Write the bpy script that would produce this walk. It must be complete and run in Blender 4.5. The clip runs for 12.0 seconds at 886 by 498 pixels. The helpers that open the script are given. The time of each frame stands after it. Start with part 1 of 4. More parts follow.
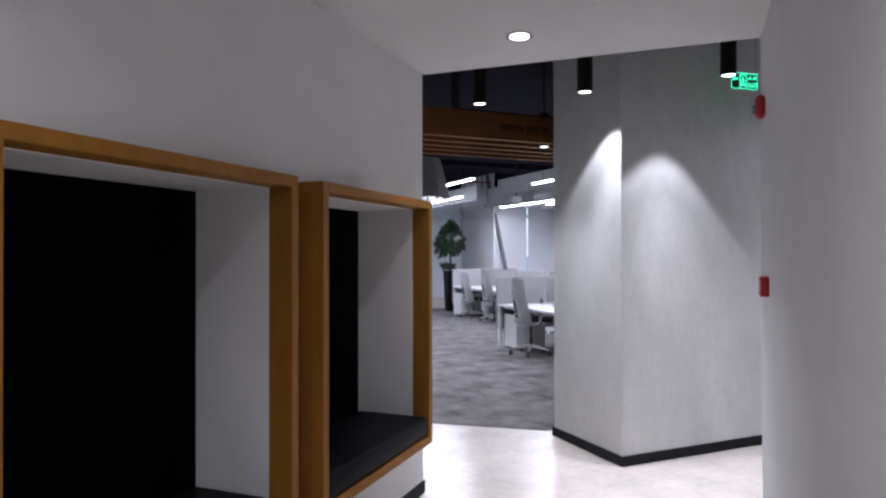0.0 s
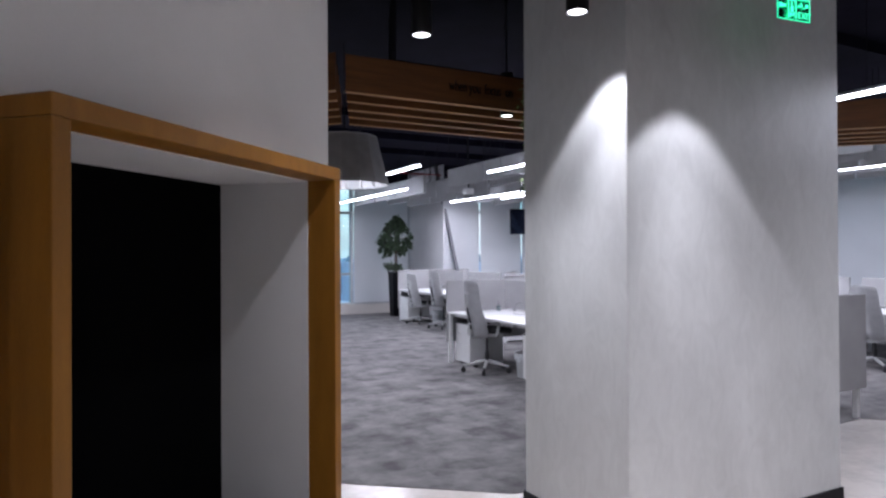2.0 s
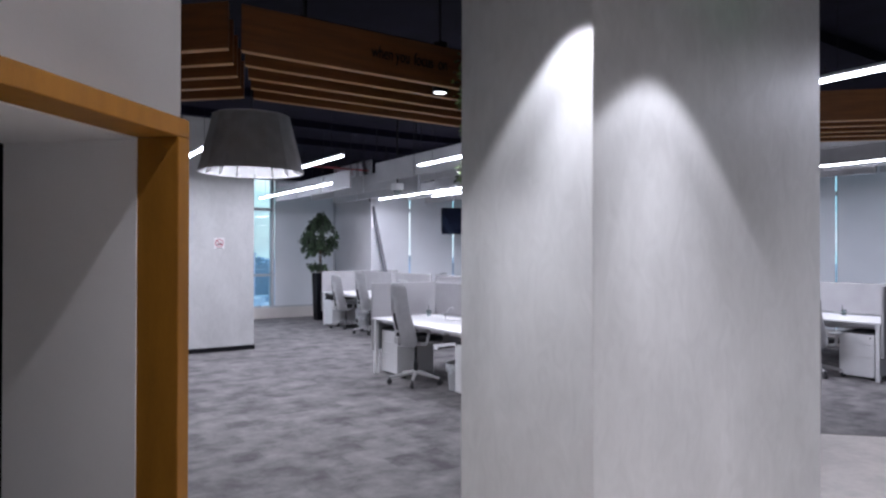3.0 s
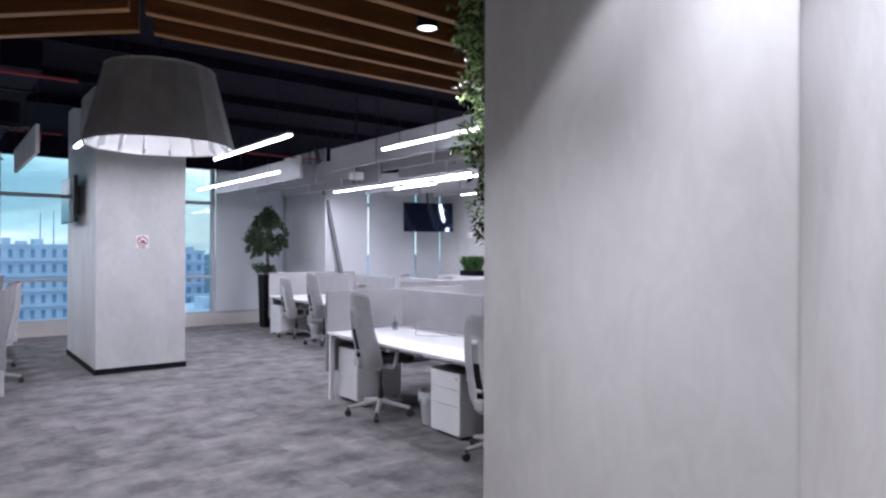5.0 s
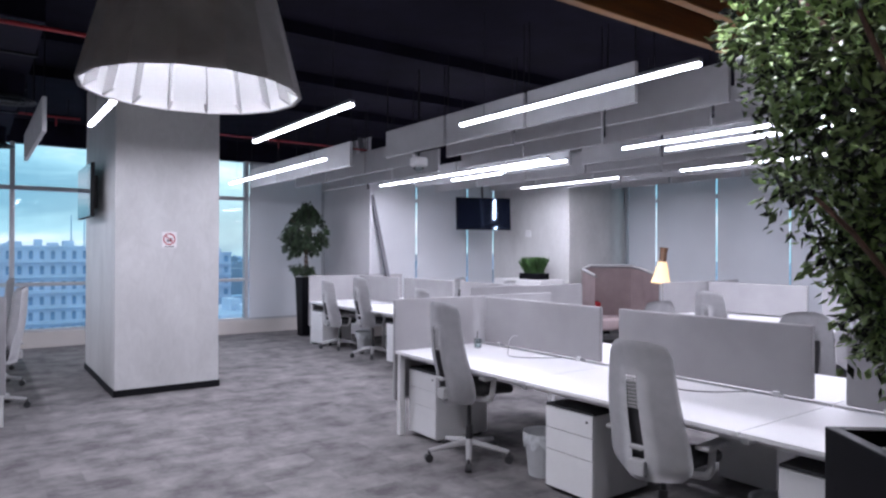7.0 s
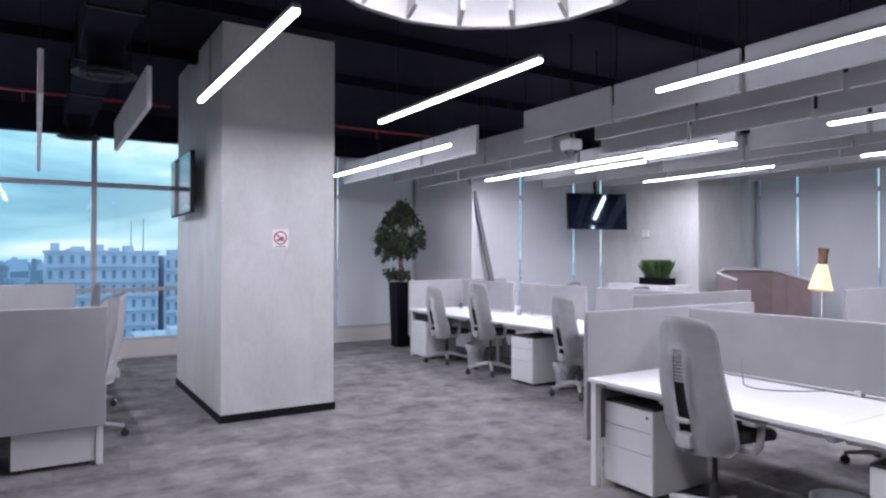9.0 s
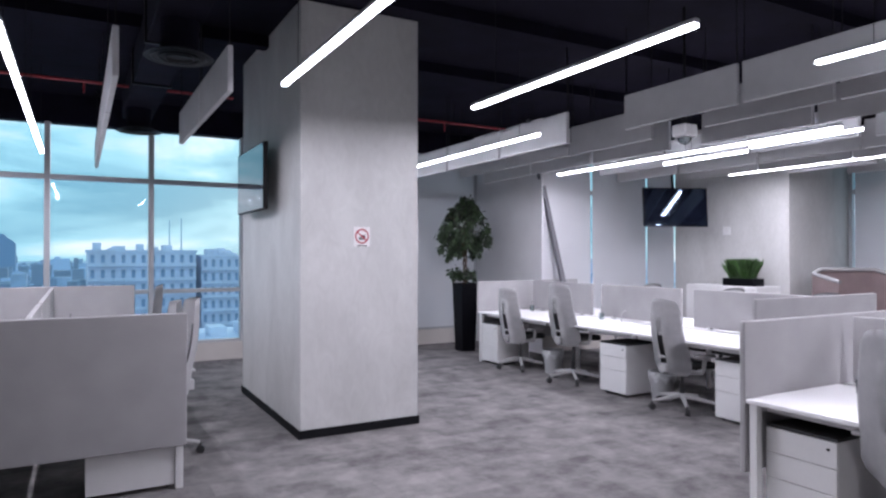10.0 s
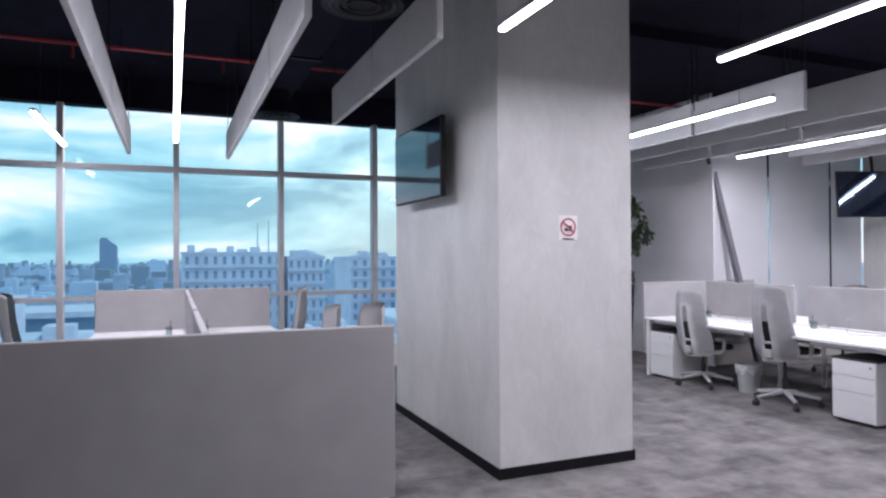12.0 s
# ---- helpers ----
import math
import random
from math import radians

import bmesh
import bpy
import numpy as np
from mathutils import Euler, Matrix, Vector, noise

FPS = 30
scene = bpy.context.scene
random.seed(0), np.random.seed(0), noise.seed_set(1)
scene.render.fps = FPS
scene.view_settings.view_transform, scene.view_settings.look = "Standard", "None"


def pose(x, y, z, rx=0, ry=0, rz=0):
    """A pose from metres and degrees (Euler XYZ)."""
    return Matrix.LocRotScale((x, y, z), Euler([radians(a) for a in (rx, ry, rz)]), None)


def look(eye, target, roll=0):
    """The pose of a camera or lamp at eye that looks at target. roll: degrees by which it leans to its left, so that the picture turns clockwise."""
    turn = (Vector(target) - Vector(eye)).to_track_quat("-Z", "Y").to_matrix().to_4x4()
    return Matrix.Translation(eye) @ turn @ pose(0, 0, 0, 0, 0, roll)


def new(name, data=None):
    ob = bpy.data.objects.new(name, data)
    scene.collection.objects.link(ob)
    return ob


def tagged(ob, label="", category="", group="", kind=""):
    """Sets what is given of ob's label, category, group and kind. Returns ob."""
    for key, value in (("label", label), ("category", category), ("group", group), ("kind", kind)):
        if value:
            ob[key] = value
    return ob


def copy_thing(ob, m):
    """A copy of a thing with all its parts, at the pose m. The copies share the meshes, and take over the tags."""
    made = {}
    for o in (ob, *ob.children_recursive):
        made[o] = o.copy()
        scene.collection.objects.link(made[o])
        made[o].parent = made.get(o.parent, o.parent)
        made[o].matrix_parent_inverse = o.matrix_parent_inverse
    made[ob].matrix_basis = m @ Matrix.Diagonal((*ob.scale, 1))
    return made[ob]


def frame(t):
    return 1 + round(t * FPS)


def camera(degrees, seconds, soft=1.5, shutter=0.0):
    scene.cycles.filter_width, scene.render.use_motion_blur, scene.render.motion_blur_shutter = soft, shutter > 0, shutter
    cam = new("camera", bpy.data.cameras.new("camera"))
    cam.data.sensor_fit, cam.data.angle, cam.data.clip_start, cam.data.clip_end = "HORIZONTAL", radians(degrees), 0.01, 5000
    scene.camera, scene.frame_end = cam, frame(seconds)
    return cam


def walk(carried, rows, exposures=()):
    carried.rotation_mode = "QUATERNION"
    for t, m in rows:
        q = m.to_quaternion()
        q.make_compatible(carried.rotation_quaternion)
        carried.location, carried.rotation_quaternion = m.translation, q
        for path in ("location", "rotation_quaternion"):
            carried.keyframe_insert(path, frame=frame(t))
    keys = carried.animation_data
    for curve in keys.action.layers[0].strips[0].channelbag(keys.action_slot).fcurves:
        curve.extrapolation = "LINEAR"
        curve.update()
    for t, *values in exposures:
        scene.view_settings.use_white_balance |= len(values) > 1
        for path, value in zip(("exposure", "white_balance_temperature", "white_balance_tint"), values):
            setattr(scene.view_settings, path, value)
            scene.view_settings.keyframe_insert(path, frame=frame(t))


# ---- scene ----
cam = camera(68.3, 12.0, soft=2.4)
PATH = [
    (0, (-0.408, -1.334, 1.599), (0.39, 0.5, 1.613), -0.1),
    (0.5, (-0.221, -0.994, 1.597), (0.577, 0.839, 1.612), -0.1),
    (1, (-0.059, -0.633, 1.61), (0.772, 1.186, 1.621), -0.1),
    (1.5, (0.16, -0.284, 1.604), (1.029, 1.517, 1.617), -0.0),
    (2, (0.357, 0.092, 1.603), (1.293, 1.86, 1.614), -0.3),
    (2.5, (0.553, 0.475, 1.6), (1.585, 2.187, 1.611), 0.1),
    (3, (0.797, 0.773, 1.593), (1.914, 2.432, 1.606), 0.1),
    (3.5, (1.021, 1.064, 1.586), (2.202, 2.678, 1.6), 0.2),
    (5.5, (1.579, 2.414, 1.646), (2.81, 3.991, 1.651), 0.2),
    (6, (1.717, 2.773, 1.627), (2.922, 4.37, 1.635), 0.2),
    (6.5, (1.84, 3.153, 1.606), (3.02, 4.768, 1.617), 0.1),
    (7, (1.836, 3.591, 1.61), (3.008, 5.212, 1.62), 0.2),
    (9, (1.649, 5.213, 1.57), (2.705, 6.911, 1.593), 0.1),
    (9.5, (1.585, 5.659, 1.577), (2.597, 7.384, 1.598), 0.0),
    (10, (1.457, 6.028, 1.58), (2.432, 7.775, 1.599), 0.0),
    (10.5, (1.371, 6.39, 1.569), (2.278, 8.172, 1.592), -0.2),
    (11, (1.298, 6.823, 1.577), (2.13, 8.641, 1.593), -0.2),
    (11.5, (1.128, 7.143, 1.552), (1.916, 8.981, 1.573), -0.0),
    (12, (1.035, 7.491, 1.547), (1.8, 9.338, 1.568), -0.3),
]
walk(cam, [(t, look(eye, target, roll)) for t, eye, target, roll in PATH], [(0, 1.0, 5820, 14), (5, 1.0, 5920, 16.5), (8, 1.0, 5960, 18), (12, 1.0, 6180, 17.5)])

# ---- world and light ----
def build_world():
    w = bpy.data.worlds.new("sky")
    scene.world = w
    w.use_nodes = True
    nt = w.node_tree
    nt.nodes.clear()
    out = nt.nodes.new("ShaderNodeOutputWorld")
    bg = nt.nodes.new("ShaderNodeBackground")
    sky = nt.nodes.new("ShaderNodeTexSky")
    sky.sky_type = "NISHITA"
    sky.sun_disc = False
    sky.sun_elevation = radians(9)
    sky.sun_rotation = radians(20)
    sky.air_density, sky.dust_density, sky.ozone_density = 1.4, 1.5, 3.0
    coord = nt.nodes.new("ShaderNodeTexCoord")
    mp = nt.nodes.new("ShaderNodeMapping")
    mp.inputs["Scale"].default_value = (1.5, 1.5, 5.2)
    nz = nt.nodes.new("ShaderNodeTexNoise")
    nz.inputs["Scale"].default_value = 1.7
    nz.inputs["Detail"].default_value = 7.0
    nz.inputs["Roughness"].default_value = 0.55
    nz.inputs["Distortion"].default_value = 0.5
    ramp = nt.nodes.new("ShaderNodeValToRGB")
    ramp.color_ramp.elements[0].position, ramp.color_ramp.elements[0].color = 0.40, (0.17, 0.43, 0.54, 1)
    ramp.color_ramp.elements[1].position, ramp.color_ramp.elements[1].color = 0.60, (1.0, 1.0, 1.0, 1)
    mid = ramp.color_ramp.elements.new(0.5)
    mid.color = (0.40, 0.72, 0.78, 1)
    mix = nt.nodes.new("ShaderNodeMixRGB")
    mix.inputs["Fac"].default_value = 0.94
    sc = nt.nodes.new("ShaderNodeMixRGB")
    sc.blend_type = "MULTIPLY"
    sc.inputs["Fac"].default_value = 1.0
    sc.inputs["Color2"].default_value = (9, 9, 9, 1)
    nt.links.new(coord.outputs["Generated"], mp.inputs["Vector"])
    nt.links.new(mp.outputs["Vector"], nz.inputs["Vector"])
    nt.links.new(nz.outputs["Fac"], ramp.inputs["Fac"])
    nt.links.new(ramp.outputs["Color"], sc.inputs["Color1"])
    nt.links.new(sky.outputs["Color"], mix.inputs["Color1"])
    nt.links.new(sc.outputs["Color"], mix.inputs["Color2"])
    nt.links.new(mix.outputs["Color"], bg.inputs["Color"])
    bg.inputs["Strength"].default_value = SKY
    nt.links.new(bg.outputs["Background"], out.inputs["Surface"])
    sun = new("sun", bpy.data.lights.new("sun", "SUN"))
    sun.data.energy, sun.data.angle, sun.data.color = 0.5, radians(15), (1.0, 0.95, 0.9)
    sun.matrix_basis = look((0, 0, 40), (-30, -60, 30))


SKY = 0.070
TUBE = 7.0
TUBE_WATTS = 8.0
build_world()


def spot(name, at, power, degrees, target=None, color=(1.0, 0.97, 0.98), blend=0.25, radius=0.03):
    ob = new(name, bpy.data.lights.new(name, "SPOT"))
    d = ob.data
    d.energy, d.spot_size, d.spot_blend, d.shadow_soft_size, d.color = power, radians(degrees), blend, radius, color
    ob.matrix_basis = look(at, target or (at[0], at[1] + 0.0001, at[2] - 1))
    return ob


# two accent lamps graze the near column, each a wide field round a narrow beam; one lights the seats
spot("spot_or_fill", (2.53, 2.70, 2.77), 20, 91, blend=0.22)
spot("spot_or_fill", (2.53, 2.70, 2.77), 46, 62, blend=1.0)
spot("spot_or_fill", (3.15, 2.22, 2.88), 30, 77, blend=0.25)
spot("spot_or_fill", (3.15, 2.22, 2.88), 74, 58, blend=1.0)
spot("downlight_or_fill", (1.43, 1.82, 2.78), 24, 100, blend=0.7)
# two unseen fill lamps without fixtures, added to even out the corridor walls
spot("downlight_or_fill", (-0.42, -0.42, 2.78), 17, 150, blend=1.0)
spot("downlight_or_fill", (-1.6, -1.6, 2.78), 60, 150, blend=1.0)
# unseen wide fill lamp, added to brighten the near column's front
spot("spot_or_fill", (4.3, 0.5, 2.85), 95, 140, blend=1.0)
spot("downlight_or_fill", (1.9, 3.24, 2.75), 34, 100, blend=0.6)
spot("downlight_or_fill", (3.40, 4.68, 2.735), 24, 130, blend=0.6)


spot("pendant_glow", (2.625, 6.55, 2.52), 84, 128, blend=0.5, radius=0.08)


# ---- materials ----
def material(name, color, rough=0.6, metal=0.0, var=0.08, scale=6.0, fine=90.0, bump=0.1, emit=0.0, emit_color=None, stretch=(1, 1, 1), island=0.0, objvar=0.0, bump_dist=0.003, spec=0.5, distort=0.0):
    m = bpy.data.materials.new(name)
    m.use_nodes = True
    nt = m.node_tree
    b = nt.nodes["Principled BSDF"]
    b.inputs["Roughness"].default_value = rough
    b.inputs["Metallic"].default_value = metal
    b.inputs["Specular IOR Level"].default_value = spec
    if emit:
        b.inputs["Emission Color"].default_value = (*(emit_color or color), 1)
        b.inputs["Emission Strength"].default_value = emit
        b.inputs["Base Color"].default_value = (*color, 1)
        return m
    co = nt.nodes.new("ShaderNodeTexCoord")
    mp = nt.nodes.new("ShaderNodeMapping")
    mp.inputs["Scale"].default_value = stretch
    n1 = nt.nodes.new("ShaderNodeTexNoise")
    n1.inputs["Scale"].default_value, n1.inputs["Detail"].default_value = scale, 6
    n1.inputs["Distortion"].default_value = distort
    n2 = nt.nodes.new("ShaderNodeTexNoise")
    n2.inputs["Distortion"].default_value = distort * 2
    n2.inputs["Scale"].default_value, n2.inputs["Detail"].default_value = fine, 3
    nt.links.new(co.outputs["Object"], mp.inputs["Vector"])
    nt.links.new(mp.outputs["Vector"], n1.inputs["Vector"])
    nt.links.new(mp.outputs["Vector"], n2.inputs["Vector"])
    mul = nt.nodes.new("ShaderNodeMath")
    mul.operation = "MULTIPLY_ADD"
    nt.links.new(n1.outputs["Fac"], mul.inputs[0])
    mul.inputs[1].default_value = 0.7
    half = nt.nodes.new("ShaderNodeMath")
    half.operation = "MULTIPLY"
    half.inputs[1].default_value = 0.3
    nt.links.new(n2.outputs["Fac"], half.inputs[0])
    nt.links.new(half.outputs[0], mul.inputs[2])
    fac = mul.outputs[0]
    if island or objvar:
        if island:
            src = nt.nodes.new("ShaderNodeNewGeometry").outputs["Random Per Island"]
        else:
            src = nt.nodes.new("ShaderNodeObjectInfo").outputs["Random"]
        add = nt.nodes.new("ShaderNodeMath")
        add.operation = "MULTIPLY_ADD"
        nt.links.new(src, add.inputs[0])
        add.inputs[1].default_value = island or objvar
        nt.links.new(fac, add.inputs[2])
        sub = nt.nodes.new("ShaderNodeMath")
        sub.operation = "SUBTRACT"
        nt.links.new(add.outputs[0], sub.inputs[0])
        sub.inputs[1].default_value = (island or objvar) / 2
        fac = sub.outputs[0]
    ramp = nt.nodes.new("ShaderNodeValToRGB")
    lo, hi = [max(0.0, c * (1 - var * 2)) for c in color], [min(1.0, c * (1 + var * 2)) for c in color]
    ramp.color_ramp.elements[0].position, ramp.color_ramp.elements[0].color = 0.3, (*lo, 1)
    ramp.color_ramp.elements[1].position, ramp.color_ramp.elements[1].color = 0.7, (*hi, 1)
    nt.links.new(fac, ramp.inputs["Fac"])
    nt.links.new(ramp.outputs["Color"], b.inputs["Base Color"])
    if bump:
        bp = nt.nodes.new("ShaderNodeBump")
        bp.inputs["Strength"].default_value, bp.inputs["Distance"].default_value = bump, bump_dist
        nt.links.new(fac, bp.inputs["Height"])
        nt.links.new(bp.outputs["Normal"], b.inputs["Normal"])
    return m


def carpet_material():
    m = bpy.data.materials.new("carpet")
    m.use_nodes = True
    nt = m.node_tree
    b = nt.nodes["Principled BSDF"]
    b.inputs["Roughness"].default_value = 0.95
    b.inputs["Specular IOR Level"].default_value = 0.15
    co = nt.nodes.new("ShaderNodeTexCoord")
    br = nt.nodes.new("ShaderNodeTexBrick")
    br.inputs["Scale"].default_value = 1.0
    br.inputs["Brick Width"].default_value, br.inputs["Row Height"].default_value = 0.5, 0.25
    br.inputs["Mortar Size"].default_value = 0.0
    br.inputs["Color1"].default_value, br.inputs["Color2"].default_value = (0, 0, 0, 1), (1, 1, 1, 1)
    br.offset = 0.5
    n1 = nt.nodes.new("ShaderNodeTexNoise")
    n1.inputs["Scale"].default_value, n1.inputs["Detail"].default_value, n1.inputs["Roughness"].default_value = 3.6, 7, 0.66
    n3 = nt.nodes.new("ShaderNodeTexNoise")
    n3.inputs["Scale"].default_value, n3.inputs["Detail"].default_value = 260, 2
    for n in (br, n1, n3):
        nt.links.new(co.outputs["Object"], n.inputs["Vector"])
    a = nt.nodes.new("ShaderNodeMath")
    a.operation = "MULTIPLY_ADD"
    nt.links.new(br.outputs["Color"], a.inputs[0])
    a.inputs[1].default_value = 0.14
    nt.links.new(n1.outputs["Fac"], a.inputs[2])
    c = nt.nodes.new("ShaderNodeMath")
    c.operation = "MULTIPLY_ADD"
    nt.links.new(n3.outputs["Fac"], c.inputs[0])
    c.inputs[1].default_value = 0.12
    nt.links.new(a.outputs[0], c.inputs[2])
    ramp = nt.nodes.new("ShaderNodeValToRGB")
    ramp.color_ramp.elements[0].position, ramp.color_ramp.elements[0].color = 0.44, (0.095, 0.09, 0.093, 1)
    ramp.color_ramp.elements[1].position, ramp.color_ramp.elements[1].color = 0.82, (0.25, 0.24, 0.235, 1)
    nt.links.new(c.outputs[0], ramp.inputs["Fac"])
    nt.links.new(ramp.outputs["Color"], b.inputs["Base Color"])
    bp = nt.nodes.new("ShaderNodeBump")
    bp.inputs["Strength"].default_value, bp.inputs["Distance"].default_value = 0.5, 0.004
    nt.links.new(n3.outputs["Fac"], bp.inputs["Height"])
    nt.links.new(bp.outputs["Normal"], b.inputs["Normal"])
    return m


def glass_material(name, tint=(0.9, 0.97, 1.0), rough=0.0):
    m = bpy.data.materials.new(name)
    m.use_nodes = True
    nt = m.node_tree
    nt.nodes.clear()
    out = nt.nodes.new("ShaderNodeOutputMaterial")
    tr = nt.nodes.new("ShaderNodeBsdfTransparent")
    tr.inputs["Color"].default_value = (*tint, 1)
    gl = nt.nodes.new("ShaderNodeBsdfGlossy")
    gl.inputs["Roughness"].default_value = rough
    fr = nt.nodes.new("ShaderNodeFresnel")
    fr.inputs["IOR"].default_value = 1.32
    mx = nt.nodes.new("ShaderNodeMixShader")
    nt.links.new(fr.outputs[0], mx.inputs["Fac"])
    nt.links.new(tr.outputs[0], mx.inputs[1])
    nt.links.new(gl.outputs[0], mx.inputs[2])
    nt.links.new(mx.outputs[0], out.inputs["Surface"])
    return m


def blind_material():
    m = material("blind_fabric", (0.70, 0.70, 0.72), 0.9, var=0.03, scale=2.0, fine=400, bump=0.15)
    nt = m.node_tree
    b = nt.nodes["Principled BSDF"]
    tl = nt.nodes.new("ShaderNodeBsdfTranslucent")
    tl.inputs["Color"].default_value = (0.66, 0.68, 0.70, 1)
    mx = nt.nodes.new("ShaderNodeMixShader")
    mx.inputs["Fac"].default_value = 0.36
    nt.links.new(b.outputs[0], mx.inputs[1])
    nt.links.new(tl.outputs[0], mx.inputs[2])
    nt.links.new(mx.outputs[0], nt.nodes["Material Output"].inputs["Surface"])
    return m


WHITE = material("white_wall_paint", (0.74, 0.73, 0.72), 0.75, var=0.02, scale=3, fine=140, bump=0.05)
PLASTER = material("grey_plaster", (0.55, 0.55, 0.54), 0.5, var=0.075, scale=1.6, fine=11, bump=0.07, stretch=(1, 1, 0.5), bump_dist=0.004, distort=0.9)
BLACKCEIL = material("black_ceiling_paint", (0.0075, 0.0066, 0.0142), 0.9, var=0.2, scale=3, fine=60, bump=0.3, spec=0.1)
BLACK = material("black_metal", (0.007, 0.007, 0.008), 0.5, var=0.15, bump=0.03, spec=0.25)
SKIRT = material("black_skirting", (0.006, 0.006, 0.008), 0.6, var=0.15, bump=0.03, spec=0.2)
FABRIC_BLACK = material("black_upholstery", (0.0015, 0.0015, 0.0018), 0.9, var=0.2, scale=20, fine=500, bump=0.3, spec=0.03)
LEATHER = material("dark_leather", (0.0022, 0.002, 0.0045), 0.55, var=0.2, scale=6, fine=300, bump=0.15, spec=0.15)
OAK = material("oak_veneer", (0.27, 0.115, 0.012), 0.5, var=0.10, scale=3.0, fine=60, bump=0.06, stretch=(6, 6, 1), spec=0.25)
BEAM = material("stained_oak_board", (0.155, 0.058, 0.015), 0.5, var=0.18, scale=2.5, fine=26, bump=0.08, stretch=(1, 1, 14))
# paler copy of the board oak, with light from below put into its colour
BEAM_LIT_UNDERSIDE = material("oak_lit_underside", (0.42, 0.22, 0.08), 0.5, var=0.1, scale=3.0, fine=40, bump=0.05)
STONE = material("polished_stone", (0.56, 0.515, 0.47), 0.22, var=0.10, scale=2.4, fine=16, bump=0.02, objvar=0.18)
CARPET = carpet_material()
SCREEN = material("grey_felt_screen", (0.36, 0.355, 0.36), 0.95, var=0.04, scale=4, fine=420, bump=0.3, spec=0.15)
BAFFLE = material("grey_acoustic_felt", (0.50, 0.50, 0.51), 0.95, var=0.04, scale=5, fine=380, bump=0.3, spec=0.15)
LAMPFELT = material("dark_grey_felt", (0.58, 0.57, 0.57), 0.95, var=0.08, scale=8, fine=200, bump=0.35, spec=0.15)
LAMPIN = material("white_felt_lining", (0.85, 0.85, 0.85), 0.8, var=0.02)
DESKTOP = material("white_laminate", (0.80, 0.80, 0.80), 0.38, var=0.015, scale=3, fine=200, bump=0.02)
METALW = material("white_powder_coat", (0.72, 0.72, 0.72), 0.4, var=0.02, bump=0.03)
DARKTOP = material("dark_pedestal_top", (0.03, 0.03, 0.033), 0.6, var=0.1)
CHAIRFAB = material("grey_chair_fabric", (0.41, 0.41, 0.415), 0.9, var=0.05, scale=12, fine=500, bump=0.3, spec=0.2)
CHAIRPL = material("grey_chair_plastic", (0.40, 0.40, 0.40), 0.45, var=0.03, bump=0.03)
CHAIRDK = material("dark_chair_plastic", (0.03, 0.03, 0.032), 0.5, var=0.1, bump=0.05)
SEATFAB = material("charcoal_seat_fabric", (0.05, 0.05, 0.052), 0.95, var=0.1, fine=500, bump=0.3)
FRAME = material("window_frame_paint", (0.42, 0.43, 0.45), 0.45, var=0.03, bump=0.02)
SILLM = material("sill_paint", (0.55, 0.52, 0.49), 0.6, var=0.05, scale=2)
BLIND = blind_material()
GLASS = glass_material("window_glass")
CLEAR = glass_material("clear_plastic", (0.85, 0.9, 0.9), 0.05)
TUBEM = material("led_diffuser", (1, 1, 1), emit=TUBE, emit_color=(0.93, 0.95, 1.0))
LENS = material("spot_lens", (1, 1, 1), emit=2.2, emit_color=(1, 0.98, 0.97))
BULB = material("pendant_bulb", (1, 1, 1), emit=8.0, emit_color=(0.97, 0.97, 1.0))
TVGLASS = material("tv_screen", (0.006, 0.008, 0.016), 0.05, var=0.0, bump=0, spec=0.9)
TVGLASS.node_tree.nodes["Principled BSDF"].inputs["Specular Tint"].default_value = (0.55, 0.75, 1.0, 1)
RED = material("red_plastic", (0.45, 0.015, 0.02), 0.35, var=0.05, bump=0.02)
REDPIPE = material("red_pipe_paint", (0.28, 0.02, 0.025), 0.45, var=0.1)
GREENLIT = material("exit_green", (0.05, 0.6, 0.3), emit=1.3, emit_color=(0.06, 0.75, 0.35))
GREENDK = glass_material("exit_panel", (0.35, 0.6, 0.5), 0.05)
LEAF = material("leaf", (0.018, 0.036, 0.013), 0.5, var=0.45, scale=4, fine=40, bump=0.1, island=0.5)
LEAF_LIGHT = material("variegated_leaf", (0.15, 0.215, 0.08), 0.42, var=0.48, scale=5, fine=40, bump=0.1, island=0.75)
GRASS = material("grass_blade", (0.035, 0.085, 0.02), 0.5, var=0.3, island=0.4, bump=0)
BARK = material("bark", (0.10, 0.06, 0.04), 0.85, var=0.3, scale=14, fine=90, bump=0.6, stretch=(1, 1, 0.3))
POTBLK = material("black_planter", (0.004, 0.004, 0.006), 0.45, var=0.1, scale=3, bump=0.03, spec=0.1)
PEBBLE = material("pebble", (0.28, 0.24, 0.19), 0.5, var=0.3, island=0.6)
PINK = material("dusty_pink_felt", (0.40, 0.32, 0.32), 0.95, var=0.05, fine=400, bump=0.3)
REDCUSH = material("red_cushion", (0.30, 0.015, 0.02), 0.9, var=0.1)
WOODDK = material("walnut", (0.14, 0.07, 0.035), 0.5, var=0.2, stretch=(1, 1, 8))
LAMPWOOD = material("lit_veneer_shade", (0.85, 0.68, 0.40), emit=0.35, emit_color=(1.0, 0.72, 0.36))
PAPER = material("white_sign", (0.78, 0.76, 0.76), 0.5, var=0.02, bump=0)
SIGNRED = material("sign_red", (0.40, 0.03, 0.05), 0.5, var=0.05, bump=0)
SIGNBLK = material("sign_black", (0.015, 0.015, 0.015), 0.5, var=0.05, bump=0)
CABLE = material("grey_cable", (0.25, 0.25, 0.26), 0.5, bump=0)
BAG = material("bin_liner", (0.55, 0.57, 0.58), 0.35, var=0.15, scale=30, bump=0.5)
